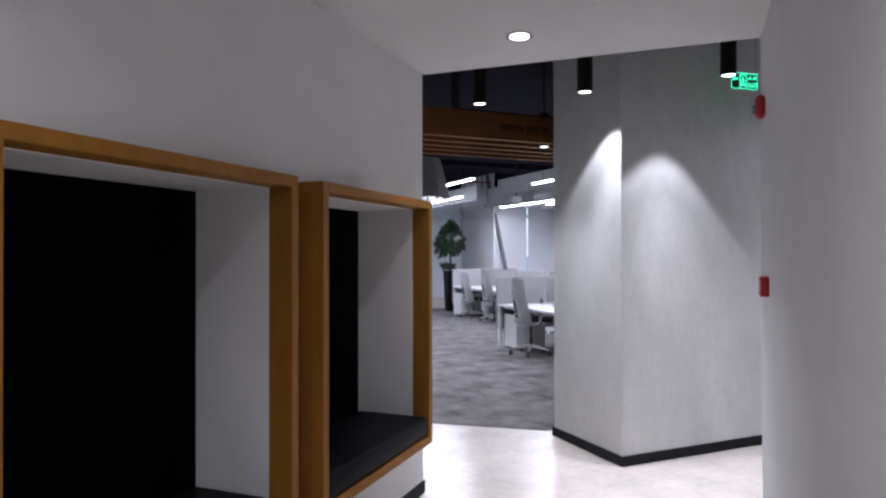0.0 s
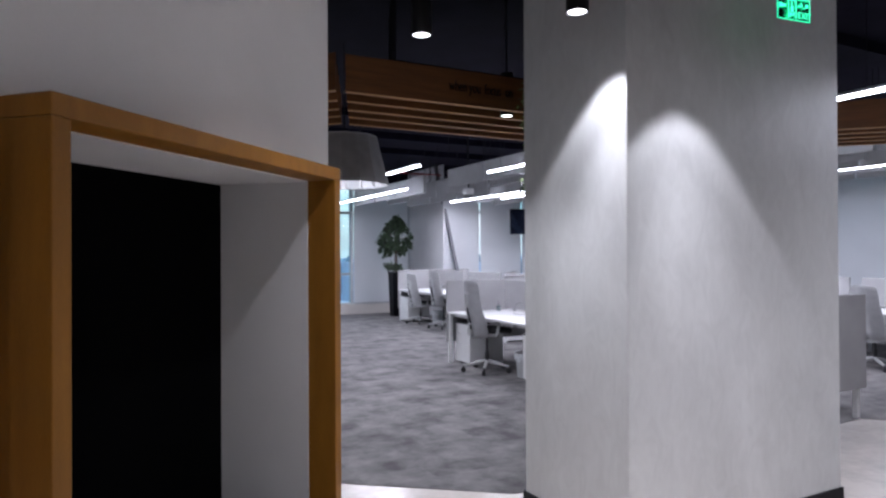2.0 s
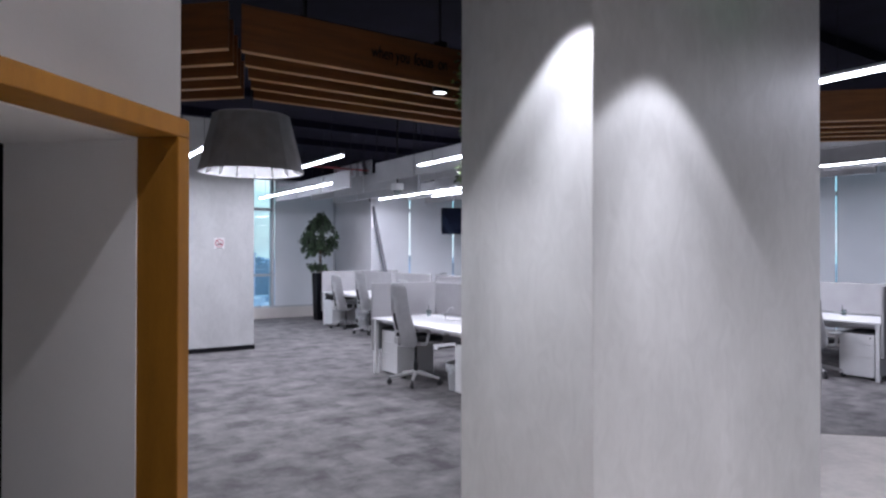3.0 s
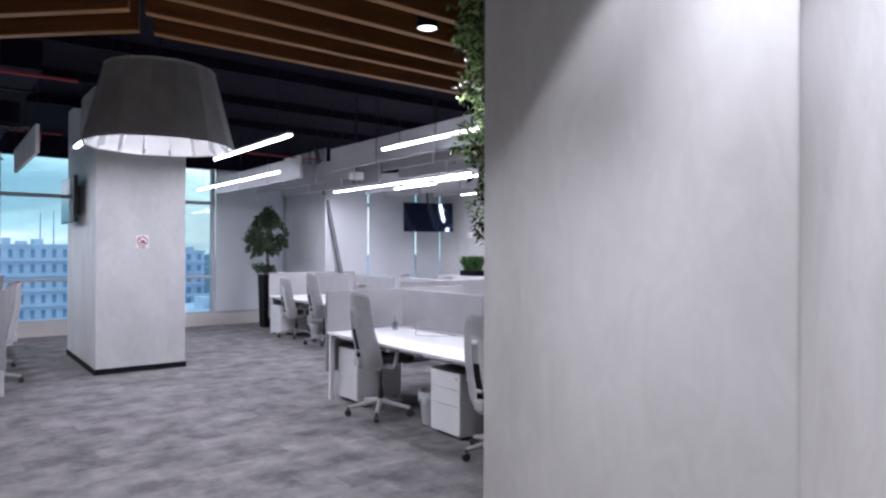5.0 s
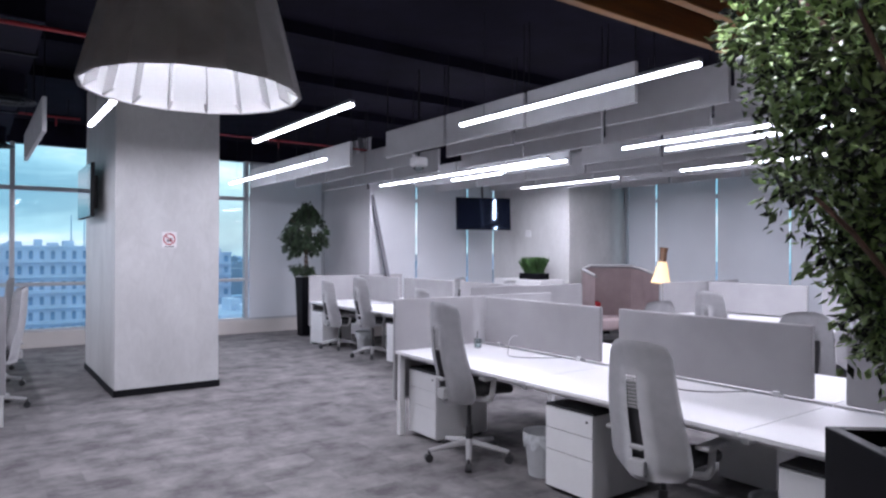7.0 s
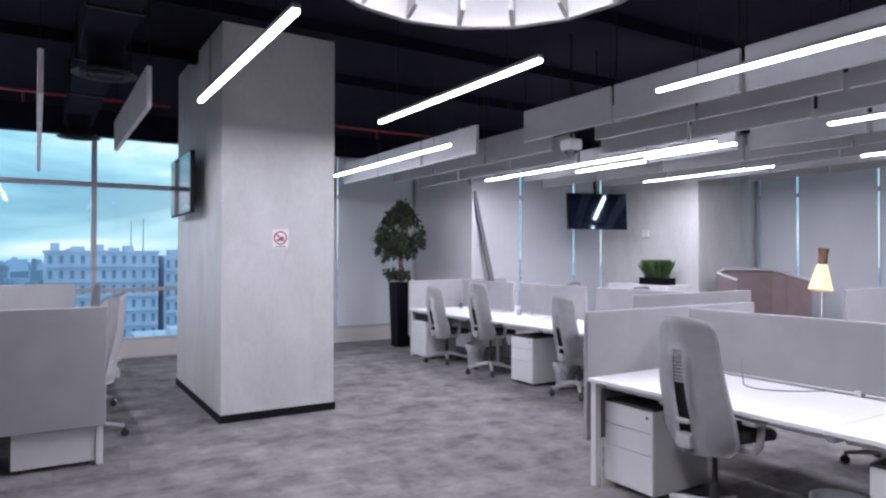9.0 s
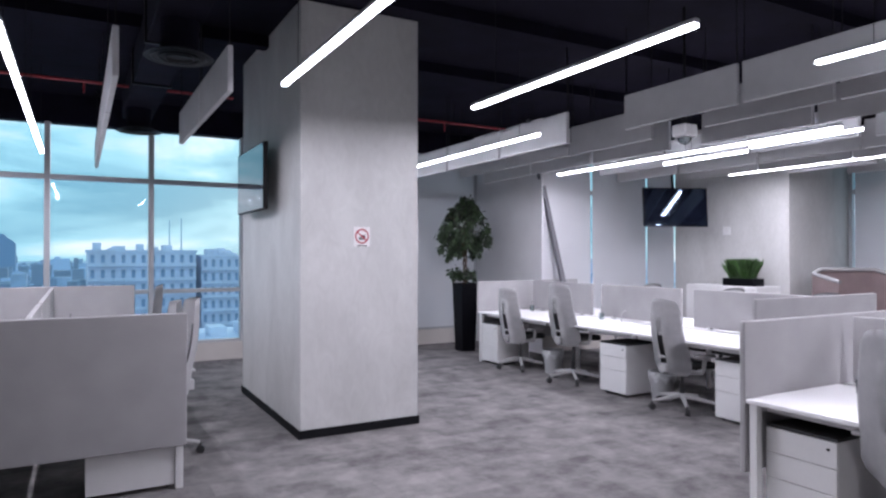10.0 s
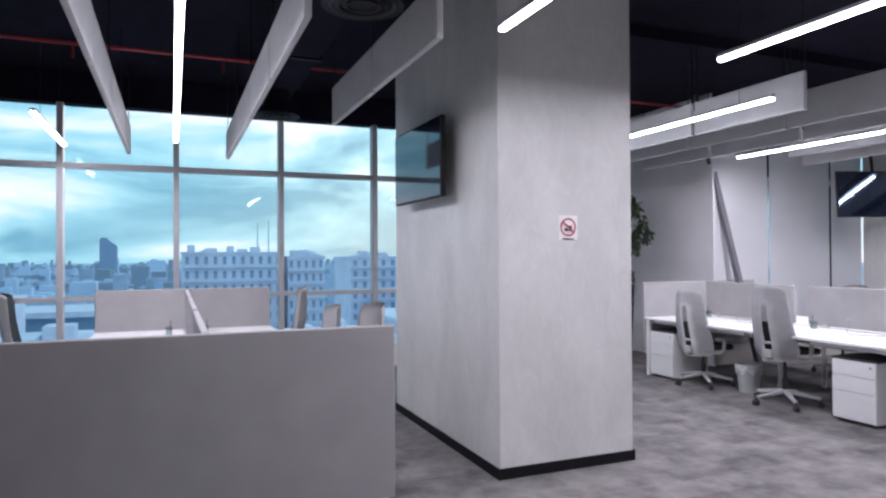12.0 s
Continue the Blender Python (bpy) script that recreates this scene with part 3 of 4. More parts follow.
def pendant_lamp():
    t = thing("pendant_lamp", "large dark grey felt pendant lamp with glowing pleated inside", "pendant lamp")
    n = 16
    r0, r1, z0, z1 = 0.462, 0.338, 2.305, 2.79
    cx, cy = 2.625, 6.55
    for i in range(n):
        a0, a1 = 2 * math.pi * i / n, 2 * math.pi * (i + 1) / n
        bm = bmesh.new()
        vs = []
        for a, r, z in ((a0, r0, z0), (a1, r0, z0), (a1, r1, z1), (a0, r1, z1)):
            vs.append(bm.verts.new((r * math.cos(a), r * math.sin(a), z)))
        bm.faces.new(vs)
        bmesh.ops.solidify(bm, geom=bm.faces[:], thickness=0.012)
        part("shade_panel", bm, LAMPFELT, t)
        am = (a0 + a1) / 2
        bm = bmesh.new()
        vs = [bm.verts.new(((r - 0.016) * math.cos(a), (r - 0.016) * math.sin(a), z)) for a, r, z in ((a0, r0, z0 + 0.003), (a1, r0, z0 + 0.003), (a1, r1, z1), (a0, r1, z1))]
        bm.faces.new(vs[::-1])
        part("lining", bm, LAMPIN, t)
        bm = bmesh.new()
        c, s = math.cos(a0), math.sin(a0)
        sides = []
        for k in (-0.007, 0.007):
            sides.append([bm.verts.new((r * c - k * s, r * s + k * c, z)) for r, z in ((r0 - 0.018, z0 + 0.006), (r1 - 0.018, z1 - 0.02), (r1 - 0.07, z1 - 0.02), (r0 - 0.075, z0 + 0.035))])
        bm.faces.new(sides[0])
        bm.faces.new(sides[1][::-1])
        for i0 in range(4):
            i1 = (i0 + 1) % 4
            bm.faces.new((sides[0][i1], sides[0][i0], sides[1][i0], sides[1][i1]))
        bmesh.ops.recalc_face_normals(bm, faces=bm.faces)
        part("pleat", bm, LAMPIN, t)
    bm = lathe([(0.338, 2.786), (0.338, 2.805)], n)
    part("top_plate", bm, LAMPFELT, t)
    bm = lathe([(0.001, 2.60), (0.07, 2.61), (0.09, 2.66), (0.07, 2.72), (0.03, 2.76), (0.03, 2.79)], 16)
    part("bulb", bm, BULB, t, "glowing white bulb")
    part("cord", tube((0, 0, 2.81), (0, 0, CEIL), 0.006, seg=8), BLACK, t)
    t.matrix_basis = pose(cx, cy, 0)


pendant_lamp()


def cylinder_spot(x, y, z, r=0.055, h=0.36, name="cylinder_spotlight"):
    t = thing(name, "black cylindrical spotlight hung from the ceiling", "spotlight", "cylinder spotlights")
    bm = lathe([(r * 0.86, 0.012), (r * 0.9, 0.0), (r, 0.0), (r, h), (r * 0.3, h + 0.002)], 24)
    part("body", bm, BLACK, t, smooth=False)
    part("lens", lathe([(r * 0.84, 0.004), (r * 0.84, 0.010)], 24), LENS, t, "bright white lens")
    part("stem", tube((0, 0, h), (0, 0, CEIL - z), 0.008, seg=8), BLACK, t)
    t.matrix_basis = pose(x, y, z)


cylinder_spot(2.41, 2.57, 2.76)
cylinder_spot(3.33, 2.13, 2.87)
cylinder_spot(1.9, 3.24, 2.77)
cylinder_spot(3.40, 4.68, 2.745)


def recessed_downlight(x, y, z):
    t = thing("recessed_downlight", "round recessed downlight with chrome ring", "downlight", "downlights")
    part("ring", lathe([(0.058, -0.004), (0.075, -0.006), (0.075, 0.0), (0.058, 0.0)], 28), material("chrome_ring", (0.5, 0.5, 0.52), 0.25, 0.9, bump=0), t, smooth=True)
    part("lens", lathe([(0.054, -0.009), (0.054, -0.005)], 28), LENS, t)
    t.matrix_basis = pose(x, y, z)


recessed_downlight(1.43, 1.82, 2.81)


def services():
    for z, y, x0, x1 in ((3.5, 14.25, -5.5, 3.1), (3.5, 14.25, 4.27, 7.8), (3.3, 9.38, -5.5, 2.58)):
        t = thing("sprinkler_pipe", "thin red sprinkler pipe under the ceiling", "pipe", "sprinkler pipes")
        part("pipe", tube((x0, y, z), (x1, y, z), 0.017), REDPIPE, t)
        x = x0 + 0.5
        while x < x1:
            part("drop", tube((x, y, z), (x, y, z - 0.13), 0.011), REDPIPE, t)
            part("bracket", tube((x + 0.15, y, z), (x + 0.15, y, CEIL), 0.006), BLACK, t)
            x += 1.3
    t = thing("ventilation_duct", "black painted ventilation duct under the ceiling", "duct")
    part("duct", box(1.95, 2.3, 9.5, 15.6, 3.38, 3.72, 0.01), BLACKCEIL, t)
    for y in (10.5, 12.0, 13.5):
        part("flange", box(1.93, 2.32, y, y + 0.03, 3.36, 3.74), BLACK, t)
    for x, y in ((2.13, 11.41), (2.1, 14.87)):
        t = thing("ceiling_diffuser", "round black ceiling air diffuser below the duct", "air vent", "air diffusers")
        for k in range(4):
            r = 0.10 + 0.05 * k
            part("ring", lathe([(r - 0.03, 0.02 + 0.02 * (3 - k)), (r, 0.0 + 0.004 * k), (r + 0.008, 0.0 + 0.004 * k), (r - 0.02, 0.03 + 0.02 * (3 - k))], 28), BLACK if k % 2 else DARKTOP, t)
        part("neck", tube((0, 0, 0.03), (0, 0, 0.30), 0.13, 0.15, 20), BLACKCEIL, t)
        t.matrix_basis = pose(x, y, 3.09)
    # cable trays and slab ribs lost in the black
    for y in (4.0, 9.4, 11.0, 12.6):
        structure("ceiling_rib", box(-5.8, 12.5, y, y + 0.14, CEIL - 0.12, CEIL), BLACKCEIL, "black ceiling rib", "ceiling")
    t = thing("cctv_camera", "small white dome camera on a ceiling bracket", "camera")
    part("bracket", tube((0, 0, 0.12), (0, 0, CEIL - 2.62), 0.012), BLACK, t)
    part("housing", box(-0.08, 0.08, -0.08, 0.08, 0.02, 0.13, 0.02), METALW, t)
    part("dome", lathe([(0.01, -0.045), (0.035, -0.035), (0.055, -0.01), (0.06, 0.02)], 18), CLEAR, t, smooth=True)
    t.matrix_basis = pose(6.12, 10.01, 2.60)


services()


# ---- screens and signs ----
def television(m, w=1.12, h=0.64, label="black wall television"):
    """Screen faces local -y; base point is the middle of the panel."""
    t = thing("television", label, "television", "televisions")
    part("case", box(-w / 2, w / 2, 0, 0.045, -h / 2, h / 2, 0.006), BLACK, t)
    part("screen", box(-w / 2 + 0.012, w / 2 - 0.012, -0.004, 0.0, -h / 2 + 0.014, h / 2 - 0.012), TVGLASS, t, "glossy black screen")
    part("back_cover", box(-w * 0.3, w * 0.3, 0.045, 0.075, -h * 0.3, h * 0.3, 0.01), BLACK, t)
    t.matrix_basis = m
    return t


tv = television(pose(2.97, 12.76, 2.335, 0, 0, -90), label="glossy black television on a tilted wall mount")
part("mount", box(-0.2, 0.2, 0.07, 0.125, -0.2, 0.2), BLACK, tv)
tv2 = television(pose(9.97, 13.48, 2.365, -4, 0, -20), w=1.12, h=0.635, label="glossy black television hung from the ceiling")
part("pole", tube((0, 0.06, 0.2), (0, 0.16, 1.42), 0.022), BLACK, tv2)


def no_food_sign():
    t = thing("prohibition_sign", "small white sign with red crossed ring on the column", "sign")
    part("plate", box(-0.08, 0.08, -0.004, 0, -0.095, 0.085, 0.002), PAPER, t)
    bm = bmesh.new()
    seg = 32
    rings = [[bm.verts.new((r * math.cos(2 * math.pi * i / seg), -0.006, r * math.sin(2 * math.pi * i / seg))) for i in range(seg)] for r in (0.054, 0.067)]
    for i in range(seg):
        bm.faces.new((rings[0][i], rings[0][(i + 1) % seg], rings[1][(i + 1) % seg], rings[1][i]))
    part("ring", bm, SIGNRED, t)
    bm = box(-0.056, 0.056, -0.0085, -0.007, -0.006, 0.006)
    bmesh.ops.transform(bm, matrix=pose(0, 0, 0, 0, 40, 0), verts=bm.verts)
    part("slash", bm, SIGNRED, t)
    part("cup", boxes([(0.004, 0.03, -0.0065, -0.005, -0.03, 0.012), (-0.03, -0.002, -0.0065, -0.005, -0.03, -0.008)]), SIGNBLK, t)
    part("caption", boxes([(-0.05, 0.05, -0.0065, -0.005, -0.088, -0.080)]), SIGNBLK, t)
    t.matrix_basis = pose(3.684, 11.52, 1.75)


no_food_sign()


def exit_sign():
    t = thing("exit_sign", "glowing green edge-lit exit sign hung by wires", "exit sign")
    part("bar", box(-0.20, 0.20, -0.025, 0.025, 0.085, 0.12, 0.008), METALW, t)
    part("panel", box(-0.185, 0.185, -0.004, 0.004, -0.10, 0.085), GREENDK, t)
    e = 0.006
    part("border", boxes([(-0.185, 0.185, -0.006, -0.004, -0.10, -0.10 + e), (-0.185, 0.185, -0.006, -0.004, 0.079, 0.085), (-0.185, -0.185 + e, -0.006, -0.004, -0.094, 0.079), (0.185 - e, 0.185, -0.006, -0.004, -0.094, 0.079)]), GREENLIT, t)
    bm = bmesh.new()
    add_box(bm, -0.15, -0.085, -0.006, -0.004, 0.005, 0.025)
    add_box(bm, -0.165, -0.13, -0.006, -0.004, 0.02, 0.032, m=None)
    add_box(bm, -0.165, -0.13, -0.006, -0.004, -0.002, 0.010, m=None)
    part("arrow", bm, GREENLIT, t)
    part("doorway", boxes([(-0.065, -0.055, -0.006, -0.004, -0.085, 0.07), (0.02, 0.03, -0.006, -0.004, -0.085, 0.07), (-0.055, 0.02, -0.006, -0.004, 0.06, 0.07), (-0.035, -0.005, -0.006, -0.004, -0.03, 0.02), (-0.03, -0.015, -0.006, -0.004, 0.028, 0.045), (-0.045, -0.025, -0.006, -0.004, -0.07, -0.035), (-0.012, 0.008, -0.006, -0.004, -0.06, -0.035)]), GREENLIT, t)
    ob = lettering("EXIT", 0.075, pose(0.045, -0.005, -0.075, 90, 0, 0), GREENLIT, "word", "", 0.001)
    ob.parent = t
    part("script", boxes([(0.05, 0.10, -0.006, -0.004, 0.02, 0.032), (0.08, 0.09, -0.006, -0.004, 0.032, 0.06), (0.11, 0.13, -0.006, -0.004, 0.01, 0.02), (0.135, 0.165, -0.006, -0.004, 0.02, 0.05)]), GREENLIT, t)
    for x in (-0.17, 0.17):
        part("wire", tube((x, 0, 0.12), (x, 0, (CEIL - 2.926) / 0.66), 0.002, seg=6), BLACK, t)
    t.matrix_basis = pose(3.72, 2.34, 2.926, 0, 0, -6) @ Matrix.Diagonal((0.66, 0.66, 0.66, 1))


exit_sign()


def alarm_devices():
    t = thing("alarm_sounder", "red fire alarm sounder on the white wall", "fire alarm")
    bm = corridor([(2.545, 2.645, 0.93, 0.976, 2.31, 2.43)], 0.02)
    part("body", bm, RED, t, smooth=False)
    part("strobe", corridor([(2.575, 2.615, 0.915, 0.93, 2.34, 2.38)], 0.006), CLEAR, t)
    t = thing("alarm_call_point", "red fire alarm call point on the white wall", "fire alarm")
    part("body", corridor([(2.39, 2.49, 0.935, 0.976, 1.38, 1.48)], 0.006), RED, t)
    part("window", corridor([(2.415, 2.465, 0.931, 0.935, 1.405, 1.455)]), PAPER, t)


alarm_devices()
tagged(part("thermostat", box(10.96, 11.0, 13.22, 13.36, 1.92, 2.06, 0.006), METALW), "small white thermostat on the corner column", "thermostat")


# ---- office furniture ----
def office_chair(lift=0.0):
    """Faces +x, base at the origin; lift raises seat and back on the gas column."""
    t = thing("office_chair", "light grey high-back office chair on a five-star base with castors", "office chair", "office chairs")
    for i in range(5):
        a = 2 * math.pi * i / 5 + 0.3
        c, s = math.cos(a), math.sin(a)
        bm = bmesh.new()
        add_tube(bm, (0.02 * c, 0.02 * s, 0.135), (0.32 * c, 0.32 * s, 0.085), 0.028, 0.018, 8)
        leg = part("base_leg", bm, CHAIRPL, t, smooth=False)
        bm = bmesh.new()
        add_tube(bm, (0.325 * c - 0.022 * s, 0.325 * s + 0.022 * c, 0.032), (0.325 * c + 0.022 * s, 0.325 * s - 0.022 * c, 0.032), 0.032, seg=14)
        add_tube(bm, (0.32 * c, 0.32 * s, 0.04), (0.32 * c, 0.32 * s, 0.09), 0.012, seg=8)
        part("castor", bm, CHAIRDK, leg)
    bm = tube((0, 0, 0.10), (0, 0, 0.26), 0.028, 0.026, 16)
    add_tube(bm, (0, 0, 0.26), (0, 0, 0.40 + lift), 0.016, seg=12)
    part("gas_column", bm, CHAIRDK, t)
    part("mechanism", boxes([(-0.13, 0.12, -0.07, 0.07, 0.385, 0.43), (-0.24, -0.10, -0.04, 0.04, 0.385, 0.42)], 0.01), CHAIRDK, t)
    bm = box(-0.15, 0.27, -0.225, 0.225, 0.43, 0.50, 0.03)
    for v in bm.verts:
        if v.co.x > 0.2:
            v.co.z -= 0.02
        if abs(v.co.y) > 0.15:
            v.co.z += 0.008
    part("seat", bm, SEATFAB, t, "charcoal fabric seat", smooth=True)
    # backrest shell: a curved grid with a tall slot down the middle
    bm = bmesh.new()
    def back_line(v):
        return -0.235 - 0.035 * math.sin(v * math.pi * 1.2) - 0.15 * max(0, v - 0.25)

    us = [-1, -0.92, -0.7, -0.45, -0.15, 0.15, 0.45, 0.7, 0.92, 1]
    nv = 16
    grid = []
    for j in range(nv + 1):
        v = j / nv
        z = 0.40 - 0.035 * (1 - v) ** 4 + 0.74 * v
        hw = 0.262 - 0.075 * v ** 1.3
        if v < 0.12:
            hw -= 0.085 * (1 - v / 0.12) ** 2
        if v > 0.94:
            hw -= 0.02 * ((v - 0.94) / 0.06) ** 2
        lean = back_line(v)
        row = []
        for u in us:
            wrap = 0.13 * abs(u) ** 1.7 * (1 - 0.35 * v)
            zz = z - (0.03 * abs(u) ** 3 if v > 0.9 else 0)
            row.append(bm.verts.new((lean + wrap, u * hw, zz)))
        grid.append(row)
    for j in range(nv):
        for i in range(len(us) - 1):
            if i == 4 and 1 <= j < 12:
                continue
            bm.faces.new((grid[j][i], grid[j][i + 1], grid[j + 1][i + 1], grid[j + 1][i]))
    bmesh.ops.solidify(bm, geom=bm.faces[:], thickness=0.035)
    bmesh.ops.recalc_face_normals(bm, faces=bm.faces)
    back = part("backrest", bm, CHAIRFAB, t, "light grey fabric backrest", smooth=True)
    bm = bmesh.new()
    for k in range(10):
        v = 0.50 + 0.027 * k
        x, z = back_line(v) + 0.012, 0.40 + 0.74 * v
        add_box(bm, x - 0.005, x + 0.005, -0.036, 0.036, z, z + 0.008)
        if k < 9:
            x2 = back_line(v + 0.027) + 0.012
            for y in (-0.024, -0.008, 0.008, 0.024):
                add_tube(bm, (x, y, z), (x2, y, z + 0.02), 0.004, 0.004, 4)
    part("lumbar_mesh", bm, CHAIRPL, back, "grey plastic lattice")
    bm = bmesh.new()
    rows = [[bm.verts.new((back_line(v) + 0.034, y, 0.40 + 0.74 * v)) for y in (-0.085, 0.085)] for v in (0.06 + 0.08 * k for k in range(9))]
    for r0, r1 in zip(rows, rows[1:]):
        bm.faces.new((r0[0], r0[1], r1[1], r1[0]))
    bmesh.ops.solidify(bm, geom=bm.faces[:], thickness=0.006)
    part("inner_panel", bm, CHAIRDK, back, "dark inner panel")
    part("spine", box(-0.275, -0.20, -0.05, 0.05, 0.40, 0.48, 0.008), CHAIRPL, back)
    part("lumbar_grip", box(-0.285, -0.25, -0.04, 0.04, 0.54, 0.565, 0.008), CHAIRPL, back)
    for y in (-1, 1):
        bm = bmesh.new()
        pts = [(-0.06, y * 0.10, 0.40), (-0.02, y * 0.27, 0.41), (0.0, y * 0.285, 0.44), (0.02, y * 0.285, 0.56)]
        add_path(bm, pts, 0.021, 8)
        arm = part("armrest", bm, CHAIRPL, t)
        part("arm_pad", box(-0.10, 0.14, y * 0.285 - 0.042, y * 0.285 + 0.042, 0.56, 0.588, 0.012), CHAIRPL, arm, smooth=True)
    part("lever", tube((0.02, -0.08, 0.41), (0.03, -0.25, 0.40), 0.007, seg=8), CHAIRDK, t)
    for ob in t.children:
        if ob.name.split(".")[0] in ("mechanism", "seat", "backrest", "armrest", "lever"):
            ob.location.z = lift
    return t


CHAIR_HIGH = office_chair(0.10)
CHAIR_HIGH.matrix_basis = pose(5.0, 7.61, 0, 0, 0, -2)
copy_thing(CHAIR_HIGH, pose(6.86, 12.37, 0, 0, 0, 4))
copy_thing(CHAIR_HIGH, pose(2.0, 11.62, 0, 0, 0, 186))
copy_thing(CHAIR_HIGH, pose(2.0, 14.3, 0, 0, 0, 175))
copy_thing(CHAIR_HIGH, pose(-0.05, 14.3, 0, 0, 0, 4))
CHAIR = office_chair()
CHAIR.matrix_basis = pose(5.05, 5.88, 0, 0, 0, 4)
CHAIRS = [(5.08, 4.35, -2), (6.87, 13.5, 6), (6.9, 10.72, -4),
          (7.05, 7.55, 172), (7.0, 6.1, 185), (7.05, 4.6, 170), (9.55, 8.25, 0), (9.6, 6.6, 6), (9.7, 5.2, -5), (9.0, 13.3, 180), (8.9, 11.8, 175), (8.9, 10.5, 184),
          (2.03, 12.95, 184), (0.0, 12.9, -6), (0.05, 11.6, 5)]
for x, y, r in CHAIRS:
    copy_thing(CHAIR, pose(x, y, 0, 0, 0, r))


def pedestal():
    """Drawer fronts face -x; base corner middle at the origin."""
    t = thing("drawer_pedestal", "white three-drawer pedestal with dark top under a desk", "drawer pedestal", "pedestals")
    part("body", box(0.012, 0.55, -0.205, 0.205, 0.03, 0.575, 0.003), METALW, t)
    part("top", box(0.0, 0.55, -0.207, 0.207, 0.576, 0.592, 0.003), DARKTOP, t, "dark grey top")
    for z0, z1 in ((0.04, 0.285), (0.29, 0.43), (0.435, 0.572)):
        part("drawer", box(-0.006, 0.010, -0.205, 0.205, z0, z1, 0.002), METALW, t)
    part("lock", tube((-0.007, -0.16, 0.53), (-0.010, -0.16, 0.53), 0.009, seg=12), CHAIRDK, t)
    for x in (0.06, 0.5):
        for y in (-0.16, 0.16):
            part("castor", tube((x, y - 0.012, 0.015), (x, y + 0.012, 0.015), 0.015, seg=10), CHAIRDK, t)
    return t


def bench(name, cx, y0, y1, n, half=0.97, open_ends=(True, True)):
    """Two rows of desks back to back along y, with felt screens on the spine and at the ends."""
    t = thing(name, "white bench of desks with grey felt divider screens", "desk bench", "desk benches")
    L = (y1 - y0) / n
    for side in (-1, 1):
        for i in range(n):
            a, b = y0 + i * L, y0 + (i + 1) * L
            x0, x1 = sorted((side * 0.035, side * half))
            part("worktop", box(x0, x1, a + 0.002, b - 0.002, 0.712, 0.737, 0.003), DESKTOP, t)
            part("rail", box(x0 + 0.12, x1 - 0.12, a + 0.04, b - 0.04, 0.66, 0.71), METALW, t)
            part("cable_tray", box(side * 0.06 if side > 0 else -0.22, 0.22 if side > 0 else -0.06, a + 0.2, b - 0.2, 0.55, 0.64, 0.004), METALW, t)
        for y in (y0 + 0.04, y1 - 0.04):
            part("leg", box(side * (half - 0.04) - 0.025, side * (half - 0.04) + 0.025, y - 0.025, y + 0.025, 0.0, 0.712, 0.005), METALW, t)
    for i in range(n + 1):
        y = min(max(y0 + i * L, y0 + 0.04), y1 - 0.04)
        part("crossbar", box(-half + 0.06, half - 0.06, y - 0.02, y + 0.02, 0.665, 0.712), METALW, t)
        if 0 < i < n:
            for side in (-1, 1):
                part("leg", box(side * 0.35 - 0.02, side * 0.35 + 0.02, y - 0.02, y + 0.02, 0.0, 0.665, 0.004), METALW, t)
    for i in range(n):
        a, b = y0 + i * L, y0 + (i + 1) * L
        part("divider_screen", box(-0.018, 0.018, a + 0.09, b - 0.09, 0.755, 1.185, 0.008), SCREEN, t, "grey felt desk divider")
        for y in (a + 0.3, b - 0.3):
            part("screen_bracket", box(-0.03, 0.03, y - 0.02, y + 0.02, 0.70, 0.77, 0.003), METALW, t)
    for y, k in ((y0 - 0.02, 0), (y1 + 0.02, 1)):
        if open_ends[k]:
            part("end_screen", box(-half, half, y - 0.018, y + 0.018, 0.30, 1.19, 0.008), SCREEN, t, "grey felt end screen reaching below the desk")
    t.matrix_basis = pose(cx, 0, 0)
    return t


bench("desk_bench", 5.85, 3.74, 8.52, 3)
bench("desk_bench", 7.66, 9.76, 14.33, 3)
bench("desk_bench", 1.18, 10.76, 15.42, 3, half=0.92)
bench("desk_bench", 10.76, 4.45, 9.25, 3)

PED = pedestal()
PED.matrix_basis = pose(5.0, 8.26, 0)
for x, y, r in ((5.02, 6.58, 0), (6.70, 14.02, 0), (6.74, 11.55, 0), (6.80, 10.03, 0), (2.05, 11.0, 180), (2.05, 12.6, 180), (0.32, 11.0, 0), (9.85, 4.75, 0), (9.85, 8.9, 0), (6.7, 6.0, 180), (5.02, 5.0, 0), (6.7, 4.4, 180), (9.85, 6.4, 0)):
    copy_thing(PED, pose(x, y, 0, 0, 0, r))


def waste_bin():
    t = thing("waste_bin", "grey waste bin with a pale plastic liner", "waste bin", "waste bins")
    part("bucket", lathe([(0.105, 0.0), (0.135, 0.30), (0.139, 0.30), (0.139, 0.305), (0.13, 0.305), (0.10, 0.01)], 24), BINM, t, smooth=False)
    bm = lathe([(0.134, 0.31), (0.146, 0.312), (0.146, 0.25), (0.141, 0.22)], 30, False)
    for i, v in enumerate(bm.verts):
        if v.co.z < 0.26:
            v.co.z += 0.03 * math.sin(i * 1.7)
    part("liner", bm, BAG, t, "crumpled plastic liner")
    return t


BIN = waste_bin()
BIN.matrix_basis = pose(5.22, 7.02, 0)
for x, y in ((7.05, 13.0), (7.05, 11.12), (5.3, 5.35), (1.9, 12.2)):
    copy_thing(BIN, pose(x, y, 0))


